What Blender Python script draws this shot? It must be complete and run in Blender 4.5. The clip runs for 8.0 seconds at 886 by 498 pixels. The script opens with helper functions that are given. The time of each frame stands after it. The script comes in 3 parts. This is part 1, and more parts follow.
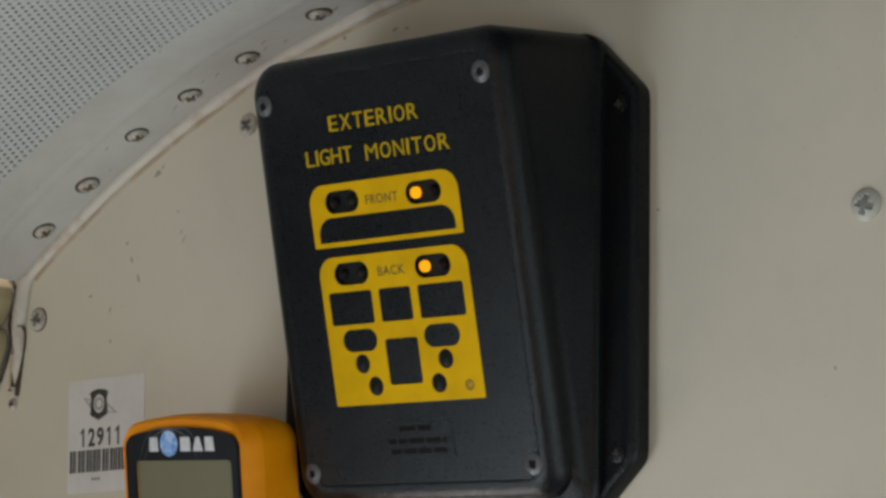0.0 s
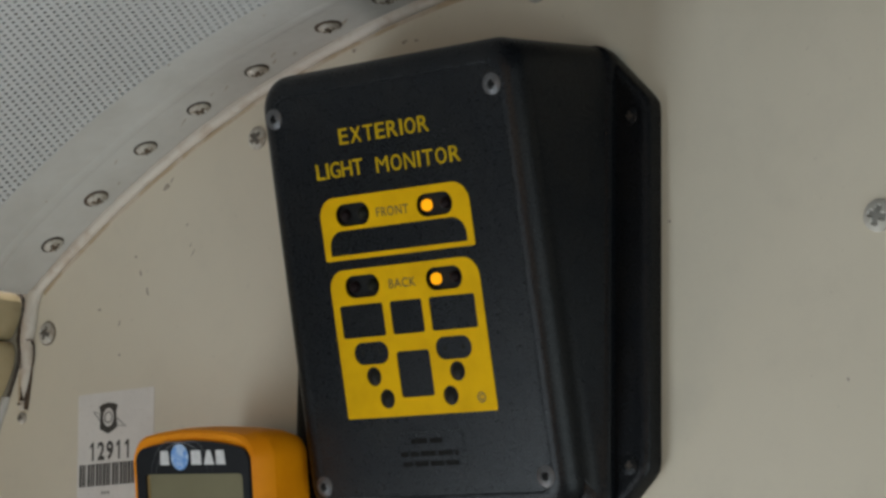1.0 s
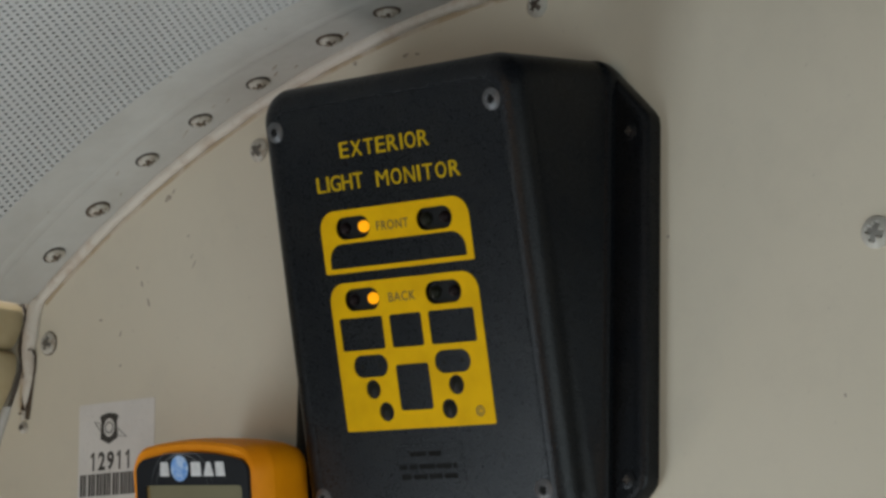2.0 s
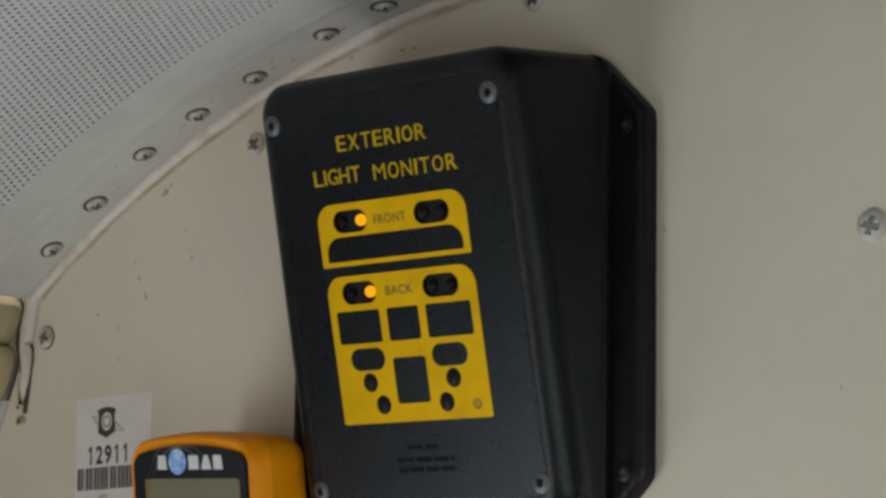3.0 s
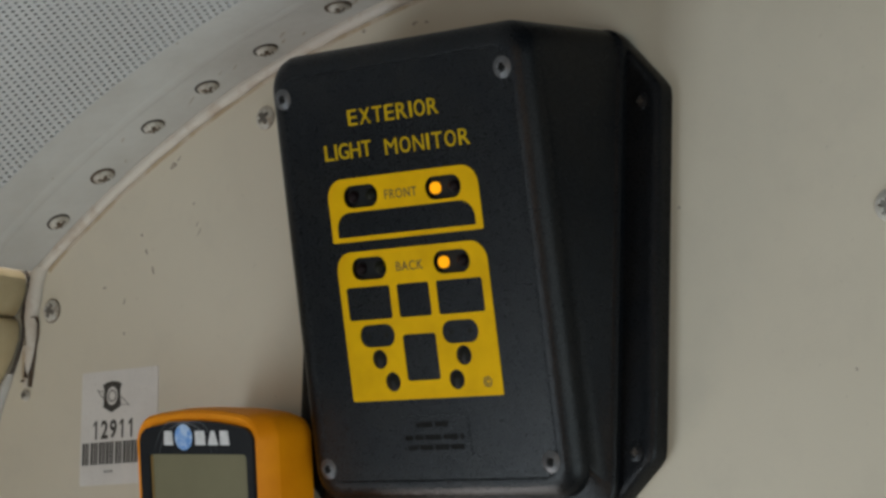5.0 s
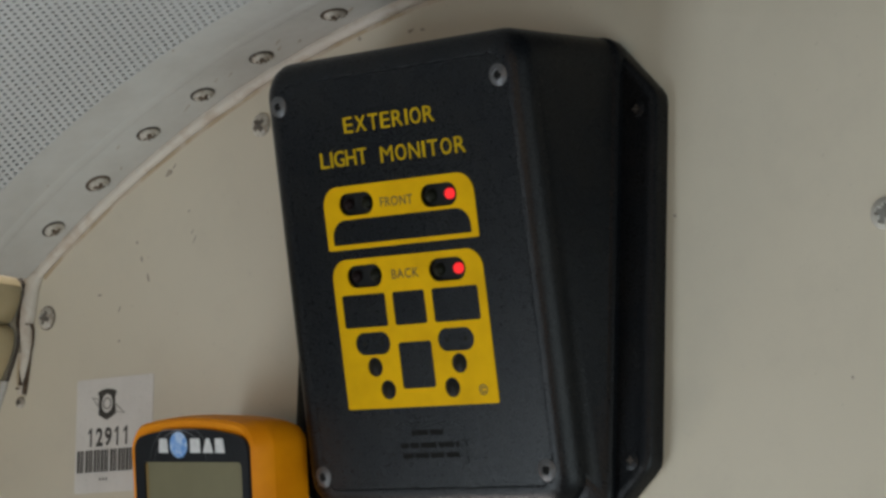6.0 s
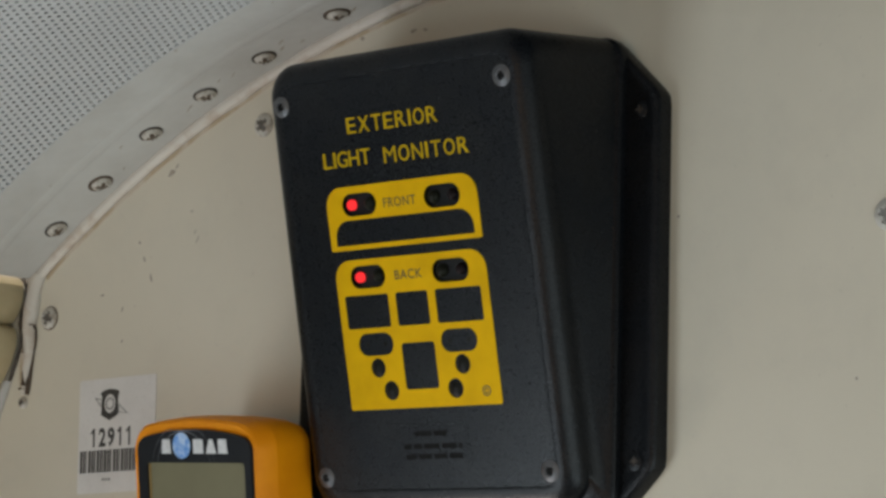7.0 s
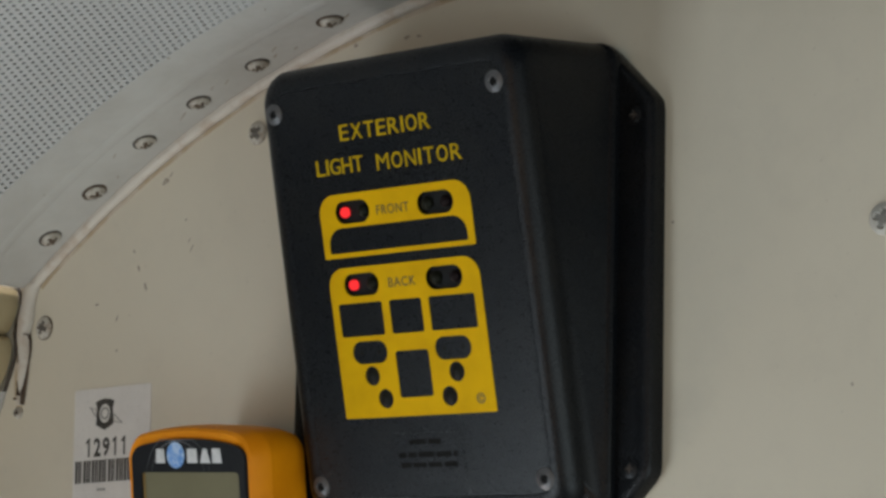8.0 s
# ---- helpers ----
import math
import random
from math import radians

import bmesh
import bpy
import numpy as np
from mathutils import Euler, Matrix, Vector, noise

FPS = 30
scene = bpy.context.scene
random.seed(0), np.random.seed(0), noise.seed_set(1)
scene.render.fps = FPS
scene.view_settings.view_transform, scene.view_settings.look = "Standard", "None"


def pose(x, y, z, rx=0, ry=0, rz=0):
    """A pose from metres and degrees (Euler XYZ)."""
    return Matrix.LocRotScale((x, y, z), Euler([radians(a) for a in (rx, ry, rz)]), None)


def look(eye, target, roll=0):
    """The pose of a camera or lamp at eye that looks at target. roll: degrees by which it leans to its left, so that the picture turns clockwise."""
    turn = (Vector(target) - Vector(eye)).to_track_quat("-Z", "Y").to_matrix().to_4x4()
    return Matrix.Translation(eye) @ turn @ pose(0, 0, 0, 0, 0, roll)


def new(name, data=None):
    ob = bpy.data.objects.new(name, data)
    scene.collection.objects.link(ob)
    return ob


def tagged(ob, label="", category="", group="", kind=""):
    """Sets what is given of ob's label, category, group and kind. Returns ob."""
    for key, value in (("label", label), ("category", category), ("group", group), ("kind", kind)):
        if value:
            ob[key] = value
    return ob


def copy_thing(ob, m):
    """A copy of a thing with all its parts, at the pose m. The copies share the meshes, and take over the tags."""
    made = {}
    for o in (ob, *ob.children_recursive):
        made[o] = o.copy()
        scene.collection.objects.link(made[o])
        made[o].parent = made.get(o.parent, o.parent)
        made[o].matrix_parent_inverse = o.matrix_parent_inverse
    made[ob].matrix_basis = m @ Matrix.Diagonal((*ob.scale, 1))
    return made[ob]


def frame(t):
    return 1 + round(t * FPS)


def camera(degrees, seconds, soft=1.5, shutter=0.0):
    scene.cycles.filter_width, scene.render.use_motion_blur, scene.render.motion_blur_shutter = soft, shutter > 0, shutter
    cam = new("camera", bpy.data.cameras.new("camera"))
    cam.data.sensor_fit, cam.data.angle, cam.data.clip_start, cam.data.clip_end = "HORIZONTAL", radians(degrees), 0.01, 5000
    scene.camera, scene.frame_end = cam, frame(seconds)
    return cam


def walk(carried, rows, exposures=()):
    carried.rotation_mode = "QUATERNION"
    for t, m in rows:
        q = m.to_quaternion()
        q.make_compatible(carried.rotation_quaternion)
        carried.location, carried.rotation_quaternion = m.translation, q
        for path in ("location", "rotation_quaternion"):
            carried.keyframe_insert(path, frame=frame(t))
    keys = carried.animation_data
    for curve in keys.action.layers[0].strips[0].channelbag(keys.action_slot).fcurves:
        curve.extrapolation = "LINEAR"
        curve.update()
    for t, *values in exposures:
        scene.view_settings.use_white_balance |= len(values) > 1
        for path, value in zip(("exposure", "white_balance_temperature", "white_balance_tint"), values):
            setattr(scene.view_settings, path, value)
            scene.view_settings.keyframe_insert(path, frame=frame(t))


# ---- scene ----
cam = camera(19.992, 8.0, soft=3.0)
walk(cam, [
    (0, look((0.5632, -0.6169, -0.0516), (0.0503, -0.0151, 0.0701), 0.971)),
    (0.5, look((0.5609, -0.6169, -0.0492), (0.0477, -0.0155, 0.0731), 0.832)),
    (1, look((0.5597, -0.6195, -0.0514), (0.0478, -0.0176, 0.0740), 0.760)),
    (1.5, look((0.5595, -0.6205, -0.0490), (0.0473, -0.0189, 0.0762), 0.776)),
    (1.7, look((0.5609, -0.6203, -0.0484), (0.0479, -0.0194, 0.0774), 0.957)),
    (2.8, look((0.5649, -0.6227, -0.0498), (0.0517, -0.0222, 0.0769), 1.079)),
    (3, look((0.5639, -0.6223, -0.0501), (0.0518, -0.0207, 0.0755), 0.971)),
    (3.5, look((0.5619, -0.6190, -0.0469), (0.0481, -0.0185, 0.0769), 0.871)),
    (4, look((0.5569, -0.6193, -0.0502), (0.0450, -0.0166, 0.0713), 1.381)),
    (4.5, look((0.5547, -0.6181, -0.0491), (0.0427, -0.0145, 0.0670), 1.389)),
    (4.7, look((0.5558, -0.6180, -0.0493), (0.0426, -0.0156, 0.0679), 1.550)),
    (5.8, look((0.5566, -0.6171, -0.0499), (0.0436, -0.0153, 0.0711), 1.432)),
    (6, look((0.5557, -0.6174, -0.0494), (0.0439, -0.0146, 0.0718), 1.609)),
    (6.5, look((0.5558, -0.6143, -0.0463), (0.0425, -0.0124, 0.0729), 1.400)),
    (7, look((0.5550, -0.6170, -0.0478), (0.0425, -0.0145, 0.0721), 1.592)),
    (7.5, look((0.5531, -0.6143, -0.0487), (0.0399, -0.0126, 0.0718), 1.439)),
    (8, look((0.5554, -0.6114, -0.0477), (0.0416, -0.0106, 0.0750), 1.331)),
], exposures=[(0, -0.02), (4.0, -0.05), (5.8, -0.03), (6.5, 0.06), (7.2, 0.11), (7.8, 0.10), (8, -0.02)])

# ---- world, sun, large lights ----
world = bpy.data.worlds.new("sky")
scene.world = world
world.use_nodes = True
_wn = world.node_tree.nodes
_sky = _wn.new("ShaderNodeTexSky")
_sky.sky_type = 'NISHITA'
_sky.sun_disc = False
_sky.sun_elevation = radians(48)
_sky.sun_rotation = radians(150)
world.node_tree.links.new(_sky.outputs[0], _wn["Background"].inputs[0])
_wn["Background"].inputs[1].default_value = 0.12

sun = new("sun", bpy.data.lights.new("sun", 'SUN'))
sun.data.energy, sun.data.angle, sun.data.color = 2.0, radians(0.5), (1.0, 0.95, 0.87)
sun.matrix_world = look((0, 0, 3), (-1.0, 1.73, 3 - 2.2))


def area_light(name, place, aim, wide, high, power, color):
    ob = new(name, bpy.data.lights.new(name, 'AREA'))
    ob.data.shape, ob.data.size, ob.data.size_y = 'RECTANGLE', wide, high
    ob.data.energy, ob.data.color = power, color
    ob.matrix_world = look(place, aim)
    return ob


# daylight in the driver's window, door and windscreen; right, quarter and rear lamps are added
# fill added on the right, with no known window at this spot
area_light("fill_right", (1.26, -1.35, -0.70), (0.0, -0.30, -0.20), 0.90, 0.84, 4.8, (0.86, 0.98, 1.0))
area_light("daylight_door", (1.26, -0.50, -0.66), (0.0, -0.20, -0.10), 0.70, 1.10, 6.2, (0.83, 0.97, 1.0))
area_light("daylight_left", (-0.34, -0.875, -0.485), (1.0, -0.875, -0.485), 0.84, 0.52, 8.8, (0.80, 0.91, 0.98))
# small lamp added to make the glint on the monitor's lower bevel
area_light("glint_lamp", (-0.34, -0.14, -0.53), (1.0, -0.14, -0.53), 0.16, 0.28, 2.3, (1.0, 0.95, 0.92))
area_light("daylight_windscreen", (0.5, 0.03, -0.62), (0.5, -1.0, -0.75), 1.4, 0.8, 5, (0.93, 0.97, 1.0))
# unseen orange fill added from behind to warm the header panel
area_light("warm_fill_rear", (0.5, -3.95, -0.5), (0.5, 0, -0.45), 1.0, 0.7, 9.0, (1.0, 0.66, 0.40))

# ---- materials ----


def ramp_mix(nt, fac, a, b):
    n = nt.nodes.new("ShaderNodeMix")
    n.data_type = 'RGBA'
    n.inputs[6].default_value, n.inputs[7].default_value = (*a, 1), (*b, 1)
    nt.links.new(fac, n.inputs[0])
    return n.outputs[2]


def remap(nt, value, lo, hi, out_lo=0.0, out_hi=1.0):
    n = nt.nodes.new("ShaderNodeMapRange")
    n.inputs[1].default_value, n.inputs[2].default_value = lo, hi
    n.inputs[3].default_value, n.inputs[4].default_value = out_lo, out_hi
    nt.links.new(value, n.inputs[0])
    return n.outputs[0]


def noise_out(nt, scale, detail=4.0, rough=0.6, stretch=None):
    co = nt.nodes.new("ShaderNodeTexCoord")
    n = nt.nodes.new("ShaderNodeTexNoise")
    n.inputs["Scale"].default_value, n.inputs["Detail"].default_value, n.inputs["Roughness"].default_value = scale, detail, rough
    src = co.outputs["Object"]
    if stretch:
        mp = nt.nodes.new("ShaderNodeMapping")
        mp.inputs["Scale"].default_value = stretch
        nt.links.new(src, mp.inputs[0])
        src = mp.outputs[0]
    nt.links.new(src, n.inputs["Vector"])
    return n.outputs["Fac"]


def surface(name, color, rough=0.5, metal=0.0, second=None, scale=40.0, lo=0.4, hi=0.7, grain=900.0, bump=0.1, depth=0.0002,
            rough_var=0.12, specular=0.5, coat=0.0):
    m = bpy.data.materials.new(name)
    m.use_nodes = True
    nt = m.node_tree
    b = nt.nodes["Principled BSDF"]
    b.inputs["Metallic"].default_value = metal
    b.inputs["Specular IOR Level"].default_value = specular
    b.inputs["Coat Weight"].default_value = coat
    second = second or tuple(c * 0.85 for c in color)
    big = noise_out(nt, scale)
    nt.links.new(ramp_mix(nt, remap(nt, big, lo, hi), color, second), b.inputs["Base Color"])
    fine = noise_out(nt, grain, 2.0)
    nt.links.new(remap(nt, fine, 0.3, 0.7, max(0.02, rough - rough_var), min(1.0, rough + rough_var)), b.inputs["Roughness"])
    bp = nt.nodes.new("ShaderNodeBump")
    bp.inputs["Strength"].default_value, bp.inputs["Distance"].default_value = bump, depth
    nt.links.new(fine, bp.inputs["Height"])
    nt.links.new(bp.outputs[0], b.inputs["Normal"])
    return m


def glow(name, color, strength):
    m = bpy.data.materials.new(name)
    m.use_nodes = True
    b = m.node_tree.nodes["Principled BSDF"]
    b.inputs["Base Color"].default_value = (*(c * 0.15 for c in color), 1)
    b.inputs["Emission Color"].default_value = (*color, 1)
    b.inputs["Emission Strength"].default_value = strength
    b.inputs["Roughness"].default_value = 0.5
    b.inputs["Specular IOR Level"].default_value = 0.0
    return m


def wall_paint():
    """Cream enamel on sheet metal with grey smears, small specks and faint orange peel."""
    m = surface("cream_enamel", (0.615, 0.56, 0.455), 0.42, second=(0.56, 0.505, 0.405), scale=7.0, lo=0.30, hi=0.74, grain=260.0,
                bump=0.10, depth=0.0004, rough_var=0.08, specular=0.4)
    nt = m.node_tree
    b = nt.nodes["Principled BSDF"]
    base = b.inputs["Base Color"].links[0].from_socket
    smear = remap(nt, noise_out(nt, 26.0, 6.0, 0.72), 0.50, 0.80, 0.0, 0.22)
    speck = remap(nt, noise_out(nt, 420.0, 2.0, 0.5), 0.70, 0.80, 0.0, 0.30)
    for fac, tone in ((smear, (0.36, 0.33, 0.29)), (speck, (0.25, 0.21, 0.17))):
        n = nt.nodes.new("ShaderNodeMix")
        n.data_type = 'RGBA'
        n.inputs[7].default_value = (*tone, 1)
        nt.links.new(fac, n.inputs[0])
        nt.links.new(base, n.inputs[6])
        base = n.outputs[2]
    nt.links.new(base, b.inputs["Base Color"])
    return m


HOLE_PITCH, HOLE_ROW = 0.0031, 0.00268


def perforated_metal():
    """White headliner sheet punched with staggered round holes, 3.1 mm apart; laid out by the sheet's own UV in metres."""
    m = surface("perforated_headliner", (0.41, 0.415, 0.42), 0.45, second=(0.37, 0.375, 0.38), scale=12.0, grain=400.0, bump=0.05)
    nt = m.node_tree
    b = nt.nodes["Principled BSDF"]
    base = b.inputs["Base Color"].links[0].from_socket
    uv = nt.nodes.new("ShaderNodeUVMap")
    uv.uv_map = "sheet"
    heights = []
    pitch, row = HOLE_PITCH, HOLE_ROW
    for shift in (0.0, 0.5):
        add = nt.nodes.new("ShaderNodeVectorMath")
        add.operation = 'ADD'
        add.inputs[1].default_value = (pitch * shift, row * 2 * shift, 0)
        nt.links.new(uv.outputs[0], add.inputs[0])
        snap = nt.nodes.new("ShaderNodeVectorMath")
        snap.operation = 'MODULO'
        snap.inputs[1].default_value = (pitch, row * 2, 1)
        nt.links.new(add.outputs[0], snap.inputs[0])
        dist = nt.nodes.new("ShaderNodeVectorMath")
        dist.operation = 'DISTANCE'
        dist.inputs[1].default_value = (pitch / 2, row, 0)
        nt.links.new(snap.outputs[0], dist.inputs[0])
        heights.append(dist.outputs["Value"])
    low = nt.nodes.new("ShaderNodeMath")
    low.operation = 'MINIMUM'
    nt.links.new(heights[0], low.inputs[0])
    nt.links.new(heights[1], low.inputs[1])
    hole = remap(nt, low.outputs[0], 0.00056, 0.00086, 1.0, 0.0)
    n = nt.nodes.new("ShaderNodeMix")
    n.data_type = 'RGBA'
    n.inputs[7].default_value = (0.10, 0.10, 0.10, 1)
    nt.links.new(hole, n.inputs[0])
    nt.links.new(base, n.inputs[6])
    nt.links.new(n.outputs[2], b.inputs["Base Color"])
    bp = nt.nodes.new("ShaderNodeBump")
    bp.invert = True
    bp.inputs["Strength"].default_value, bp.inputs["Distance"].default_value = 0.6, 0.0006
    nt.links.new(hole, bp.inputs["Height"])
    nt.links.new(bp.outputs[0], b.inputs["Normal"])
    return m


M_WALL = wall_paint()
M_PERF = perforated_metal()
M_LINER = surface("white_headliner_paint", (0.50, 0.50, 0.495), 0.45, second=(0.455, 0.455, 0.45), scale=12.0, grain=400.0, bump=0.05)
M_BACKING = surface("dark_backing", (0.02, 0.02, 0.019), 0.9, second=(0.015, 0.015, 0.015), scale=300.0)
M_STRIP = surface("white_trim_paint", (0.48, 0.47, 0.445), 0.4, second=(0.41, 0.395, 0.365), scale=30.0, grain=300.0, bump=0.06)
M_CAULK = surface("old_caulk", (0.58, 0.53, 0.465), 0.6, second=(0.44, 0.35, 0.27), scale=110.0, lo=0.50, hi=0.74, grain=700.0, bump=0.3, depth=0.0004)
M_BROWN = surface("brown_dirt", (0.06, 0.038, 0.025), 0.8, second=(0.13, 0.09, 0.06), scale=350.0)
M_RUST = surface("rust_stain", (0.43, 0.34, 0.23), 0.7, second=(0.53, 0.46, 0.37), scale=90.0, lo=0.45, hi=0.6)
# dark tone for grime, also for shade painted round sunk screw heads
M_GRIME_SHADE = surface("grime_and_shade", (0.045, 0.035, 0.028), 0.8, second=(0.09, 0.07, 0.055), scale=400.0)
M_PAD = surface("cream_moulding", (0.49, 0.40, 0.24), 0.45, second=(0.37, 0.29, 0.165), scale=40.0, grain=500.0, bump=0.15)
M_CASE = surface("black_moulded_plastic", (0.0045, 0.0055, 0.0072), 0.30, second=(0.008, 0.008, 0.0085), scale=60.0, grain=1900.0,
                 bump=0.4, depth=0.0003, rough_var=0.08, specular=0.24)
M_PLATE = surface("black_cover_plastic", (0.0040, 0.0050, 0.0066), 0.28, second=(0.0075, 0.008, 0.0085), scale=50.0, grain=1900.0,
                  bump=0.22, depth=0.0003, rough_var=0.07, specular=0.28)
M_YELLOW = surface("yellow_print", (0.70, 0.405, 0.0005), 0.6, second=(0.61, 0.35, 0.0005), scale=80.0, grain=1500.0, bump=0.05, specular=0.08)
M_LETTER = surface("dull_yellow_letters", (0.52, 0.345, 0.003), 0.6, second=(0.40, 0.265, 0.004), scale=300.0, specular=0.1)
M_INK = surface("faded_brown_ink", (0.085, 0.056, 0.006), 0.5, second=(0.15, 0.10, 0.009), scale=900.0)
M_SMOKE = surface("smoked_lens", (0.010, 0.010, 0.009), 0.42, second=(0.016, 0.016, 0.012), scale=300.0, bump=0.0, specular=0.09)
M_AMBER_OFF = surface("unlit_amber_lens", (0.012, 0.013, 0.008), 0.42, second=(0.009, 0.009, 0.006), scale=300.0, bump=0.0, specular=0.09)
M_RED_OFF = surface("unlit_red_lens", (0.011, 0.006, 0.0065), 0.42, second=(0.009, 0.006, 0.006), scale=300.0, bump=0.0, specular=0.09)
M_AMBER = glow("lit_amber_lens", (1.0, 0.40, 0.008), 1.1)
M_RED = glow("lit_red_lens", (1.0, 0.035, 0.038), 1.0)
M_BOARD = surface("dark_circuit_board", (0.005, 0.0052, 0.0052), 0.5, specular=0.2)
M_MATTE = surface("matte_black", (0.005, 0.005, 0.005), 0.8, specular=0.16)
M_ZINC = surface("dull_zinc", (0.12, 0.12, 0.125), 0.45, 0.6, second=(0.08, 0.08, 0.082), scale=500.0, grain=2500.0, bump=0.1)
M_PSCREW = surface("painted_screw_head", (0.47, 0.44, 0.385), 0.38, second=(0.22, 0.17, 0.125), scale=300.0, lo=0.46, hi=0.68, grain=900.0)
# darker tones for the cross recesses of the panel screws
M_DUSK = surface("dark_recess", (0.12, 0.105, 0.09), 0.7)
M_DIM = surface("grey_recess", (0.22, 0.21, 0.19), 0.7)
M_STEEL = surface("cream_screw_head", (0.45, 0.43, 0.385), 0.5, 0.0, second=(0.37, 0.35, 0.31), scale=260.0, grain=900.0)
M_PAPER = surface("white_label_film", (0.66, 0.63, 0.60), 0.35, second=(0.60, 0.57, 0.54), scale=60.0, grain=900.0, bump=0.05)
M_BLACKINK = surface("black_ink", (0.03, 0.028, 0.026), 0.5, second=(0.055, 0.05, 0.045), scale=700.0, bump=0.0)
M_GREYINK = surface("grey_ink", (0.20, 0.19, 0.18), 0.5, second=(0.28, 0.27, 0.25), scale=500.0, bump=0.0)
M_ORANGE = surface("orange_rubber", (0.90, 0.305, 0.001), 0.55, second=(0.82, 0.26, 0.001), scale=70.0, grain=1300.0, bump=0.12, rough_var=0.08, specular=0.25)
M_BEZEL = surface("black_bezel", (0.014, 0.015, 0.017), 0.3, second=(0.02, 0.021, 0.023), scale=60.0, grain=1500.0, bump=0.03, rough_var=0.03, specular=0.3)
M_EDGE = surface("tan_screen_edge", (0.30, 0.19, 0.06), 0.5)
M_LCD = surface("grey_green_lcd", (0.19, 0.175, 0.105), 0.3, second=(0.165, 0.15, 0.09), scale=30.0, grain=900.0, bump=0.0, rough_var=0.02)
M_WHITEINK = surface("white_print", (0.62, 0.62, 0.62), 0.4, second=(0.5, 0.5, 0.5), scale=400.0, bump=0.0)
M_BLUEINK = surface("blue_print", (0.13, 0.30, 0.66), 0.4, second=(0.42, 0.55, 0.75), scale=330.0, lo=0.45, hi=0.62, bump=0.0)
M_SILVERINK = surface("silver_print", (0.16, 0.16, 0.17), 0.4)
# tan chosen for the warm bounce of the unseen floor
M_FLOOR = surface("tan_bounce_floor", (0.28, 0.215, 0.13), 0.7, second=(0.22, 0.165, 0.10), scale=6.0)
M_INNER = surface("bus_lining", (0.042, 0.045, 0.050), 0.7, second=(0.032, 0.034, 0.038), scale=4.0)

# ---- mesh helpers ----


def to_object(name, bm, material, smooth=None):
    me = bpy.data.meshes.new(name)
    bmesh.ops.recalc_face_normals(bm, faces=bm.faces)
    bm.to_mesh(me)
    bm.free()
    for m in (material if isinstance(material, (list, tuple)) else [material]):
        me.materials.append(m)
    if smooth is not None:
        me.shade_smooth()
        me.set_sharp_from_angle(angle=radians(smooth))
    return new(name, me)


def part(name, bm, material, parent, label="", smooth=35):
    ob = to_object(name, bm, material, smooth)
    ob.parent = parent
    return tagged(ob, label)


def structure(name, bm, material, label, category, smooth=35):
    return tagged(to_object(name, bm, material, smooth), label, category, kind="structure")


def box(bm, x0, x1, y0, y1, z0, z1):
    v = [bm.verts.new((x, y, z)) for z in (z0, z1) for y in (y0, y1) for x in (x0, x1)]
    for f in ((0, 2, 3, 1), (4, 5, 7, 6), (0, 1, 5, 4), (2, 6, 7, 3), (0, 4, 6, 2), (1, 3, 7, 5)):
        bm.faces.new([v[i] for i in f])


def boxes(*dims):
    bm = bmesh.new()
    for d in dims:
        box(bm, *d)
    return bm


def rounded(u0, u1, v0, v1, r, n=6, radii=None):
    """Outline of a rectangle with rounded corners, counterclockwise from the bottom right; radii: br, tr, tl, bl."""
    rr = radii or (r, r, r, r)
    pts = []
    for (cu, cv, a0), q in zip(((u1, v0, -90), (u1, v1, 0), (u0, v1, 90), (u0, v0, 180)), rr):
        su, sv = (-1 if cu == u1 else 1), (-1 if cv == v1 else 1)
        for k in range(n + 1):
            a = radians(a0 + 90 * k / n)
            pts.append((cu + su * q + q * math.cos(a), cv + sv * q + q * math.sin(a)))
    return pts


def circle_pts(cu, cv, r, n=28):
    return [(cu + r * math.cos(2 * math.pi * k / n), cv + r * math.sin(2 * math.pi * k / n)) for k in range(n)]


def loft(rings, cap_first=True, cap_last=True):
    bm = bmesh.new()
    rows = [[bm.verts.new(p) for p in ring] for ring in rings]
    n = len(rows[0])
    for a, b in zip(rows, rows[1:]):
        for i in range(n):
            bm.faces.new((a[i], a[(i + 1) % n], b[(i + 1) % n], b[i]))
    if cap_first:
        bm.faces.new(rows[0])
    if cap_last:
        bm.faces.new(rows[-1])
    return bm


def from_curve(data):
    """The mesh of a filled curve or text, in a bmesh; the curve is thrown away."""
    ob = new("outline", data)
    dg = bpy.context.evaluated_depsgraph_get()
    dg.update()
    me = bpy.data.meshes.new_from_object(ob.evaluated_get(dg))
    bm = bmesh.new()
    bm.from_mesh(me)
    bpy.data.objects.remove(ob)
    bpy.data.meshes.remove(me)
    return bm


def sheet(outlines, thick, bevel=0.0):
    """A flat sheet with holes in the plane (u, v), from y = 0 forward to y = -thick."""
    cu = bpy.data.curves.new("outline", 'CURVE')
    cu.dimensions, cu.fill_mode = '2D', 'BOTH'
    cu.extrude = thick / 2
    for pts in outlines:
        sp = cu.splines.new('POLY')
        sp.points.add(len(pts) - 1)
        for q, (u, v) in zip(sp.points, pts):
            q.co = (u, v, 0, 1)
        sp.use_cyclic_u = True
    bm = from_curve(cu)
    bmesh.ops.remove_doubles(bm, verts=bm.verts, dist=1e-7)
    bmesh.ops.transform(bm, matrix=Matrix.Translation((0, -thick / 2, 0)) @ Matrix.Rotation(radians(90), 4, 'X'), verts=bm.verts)
    return bm


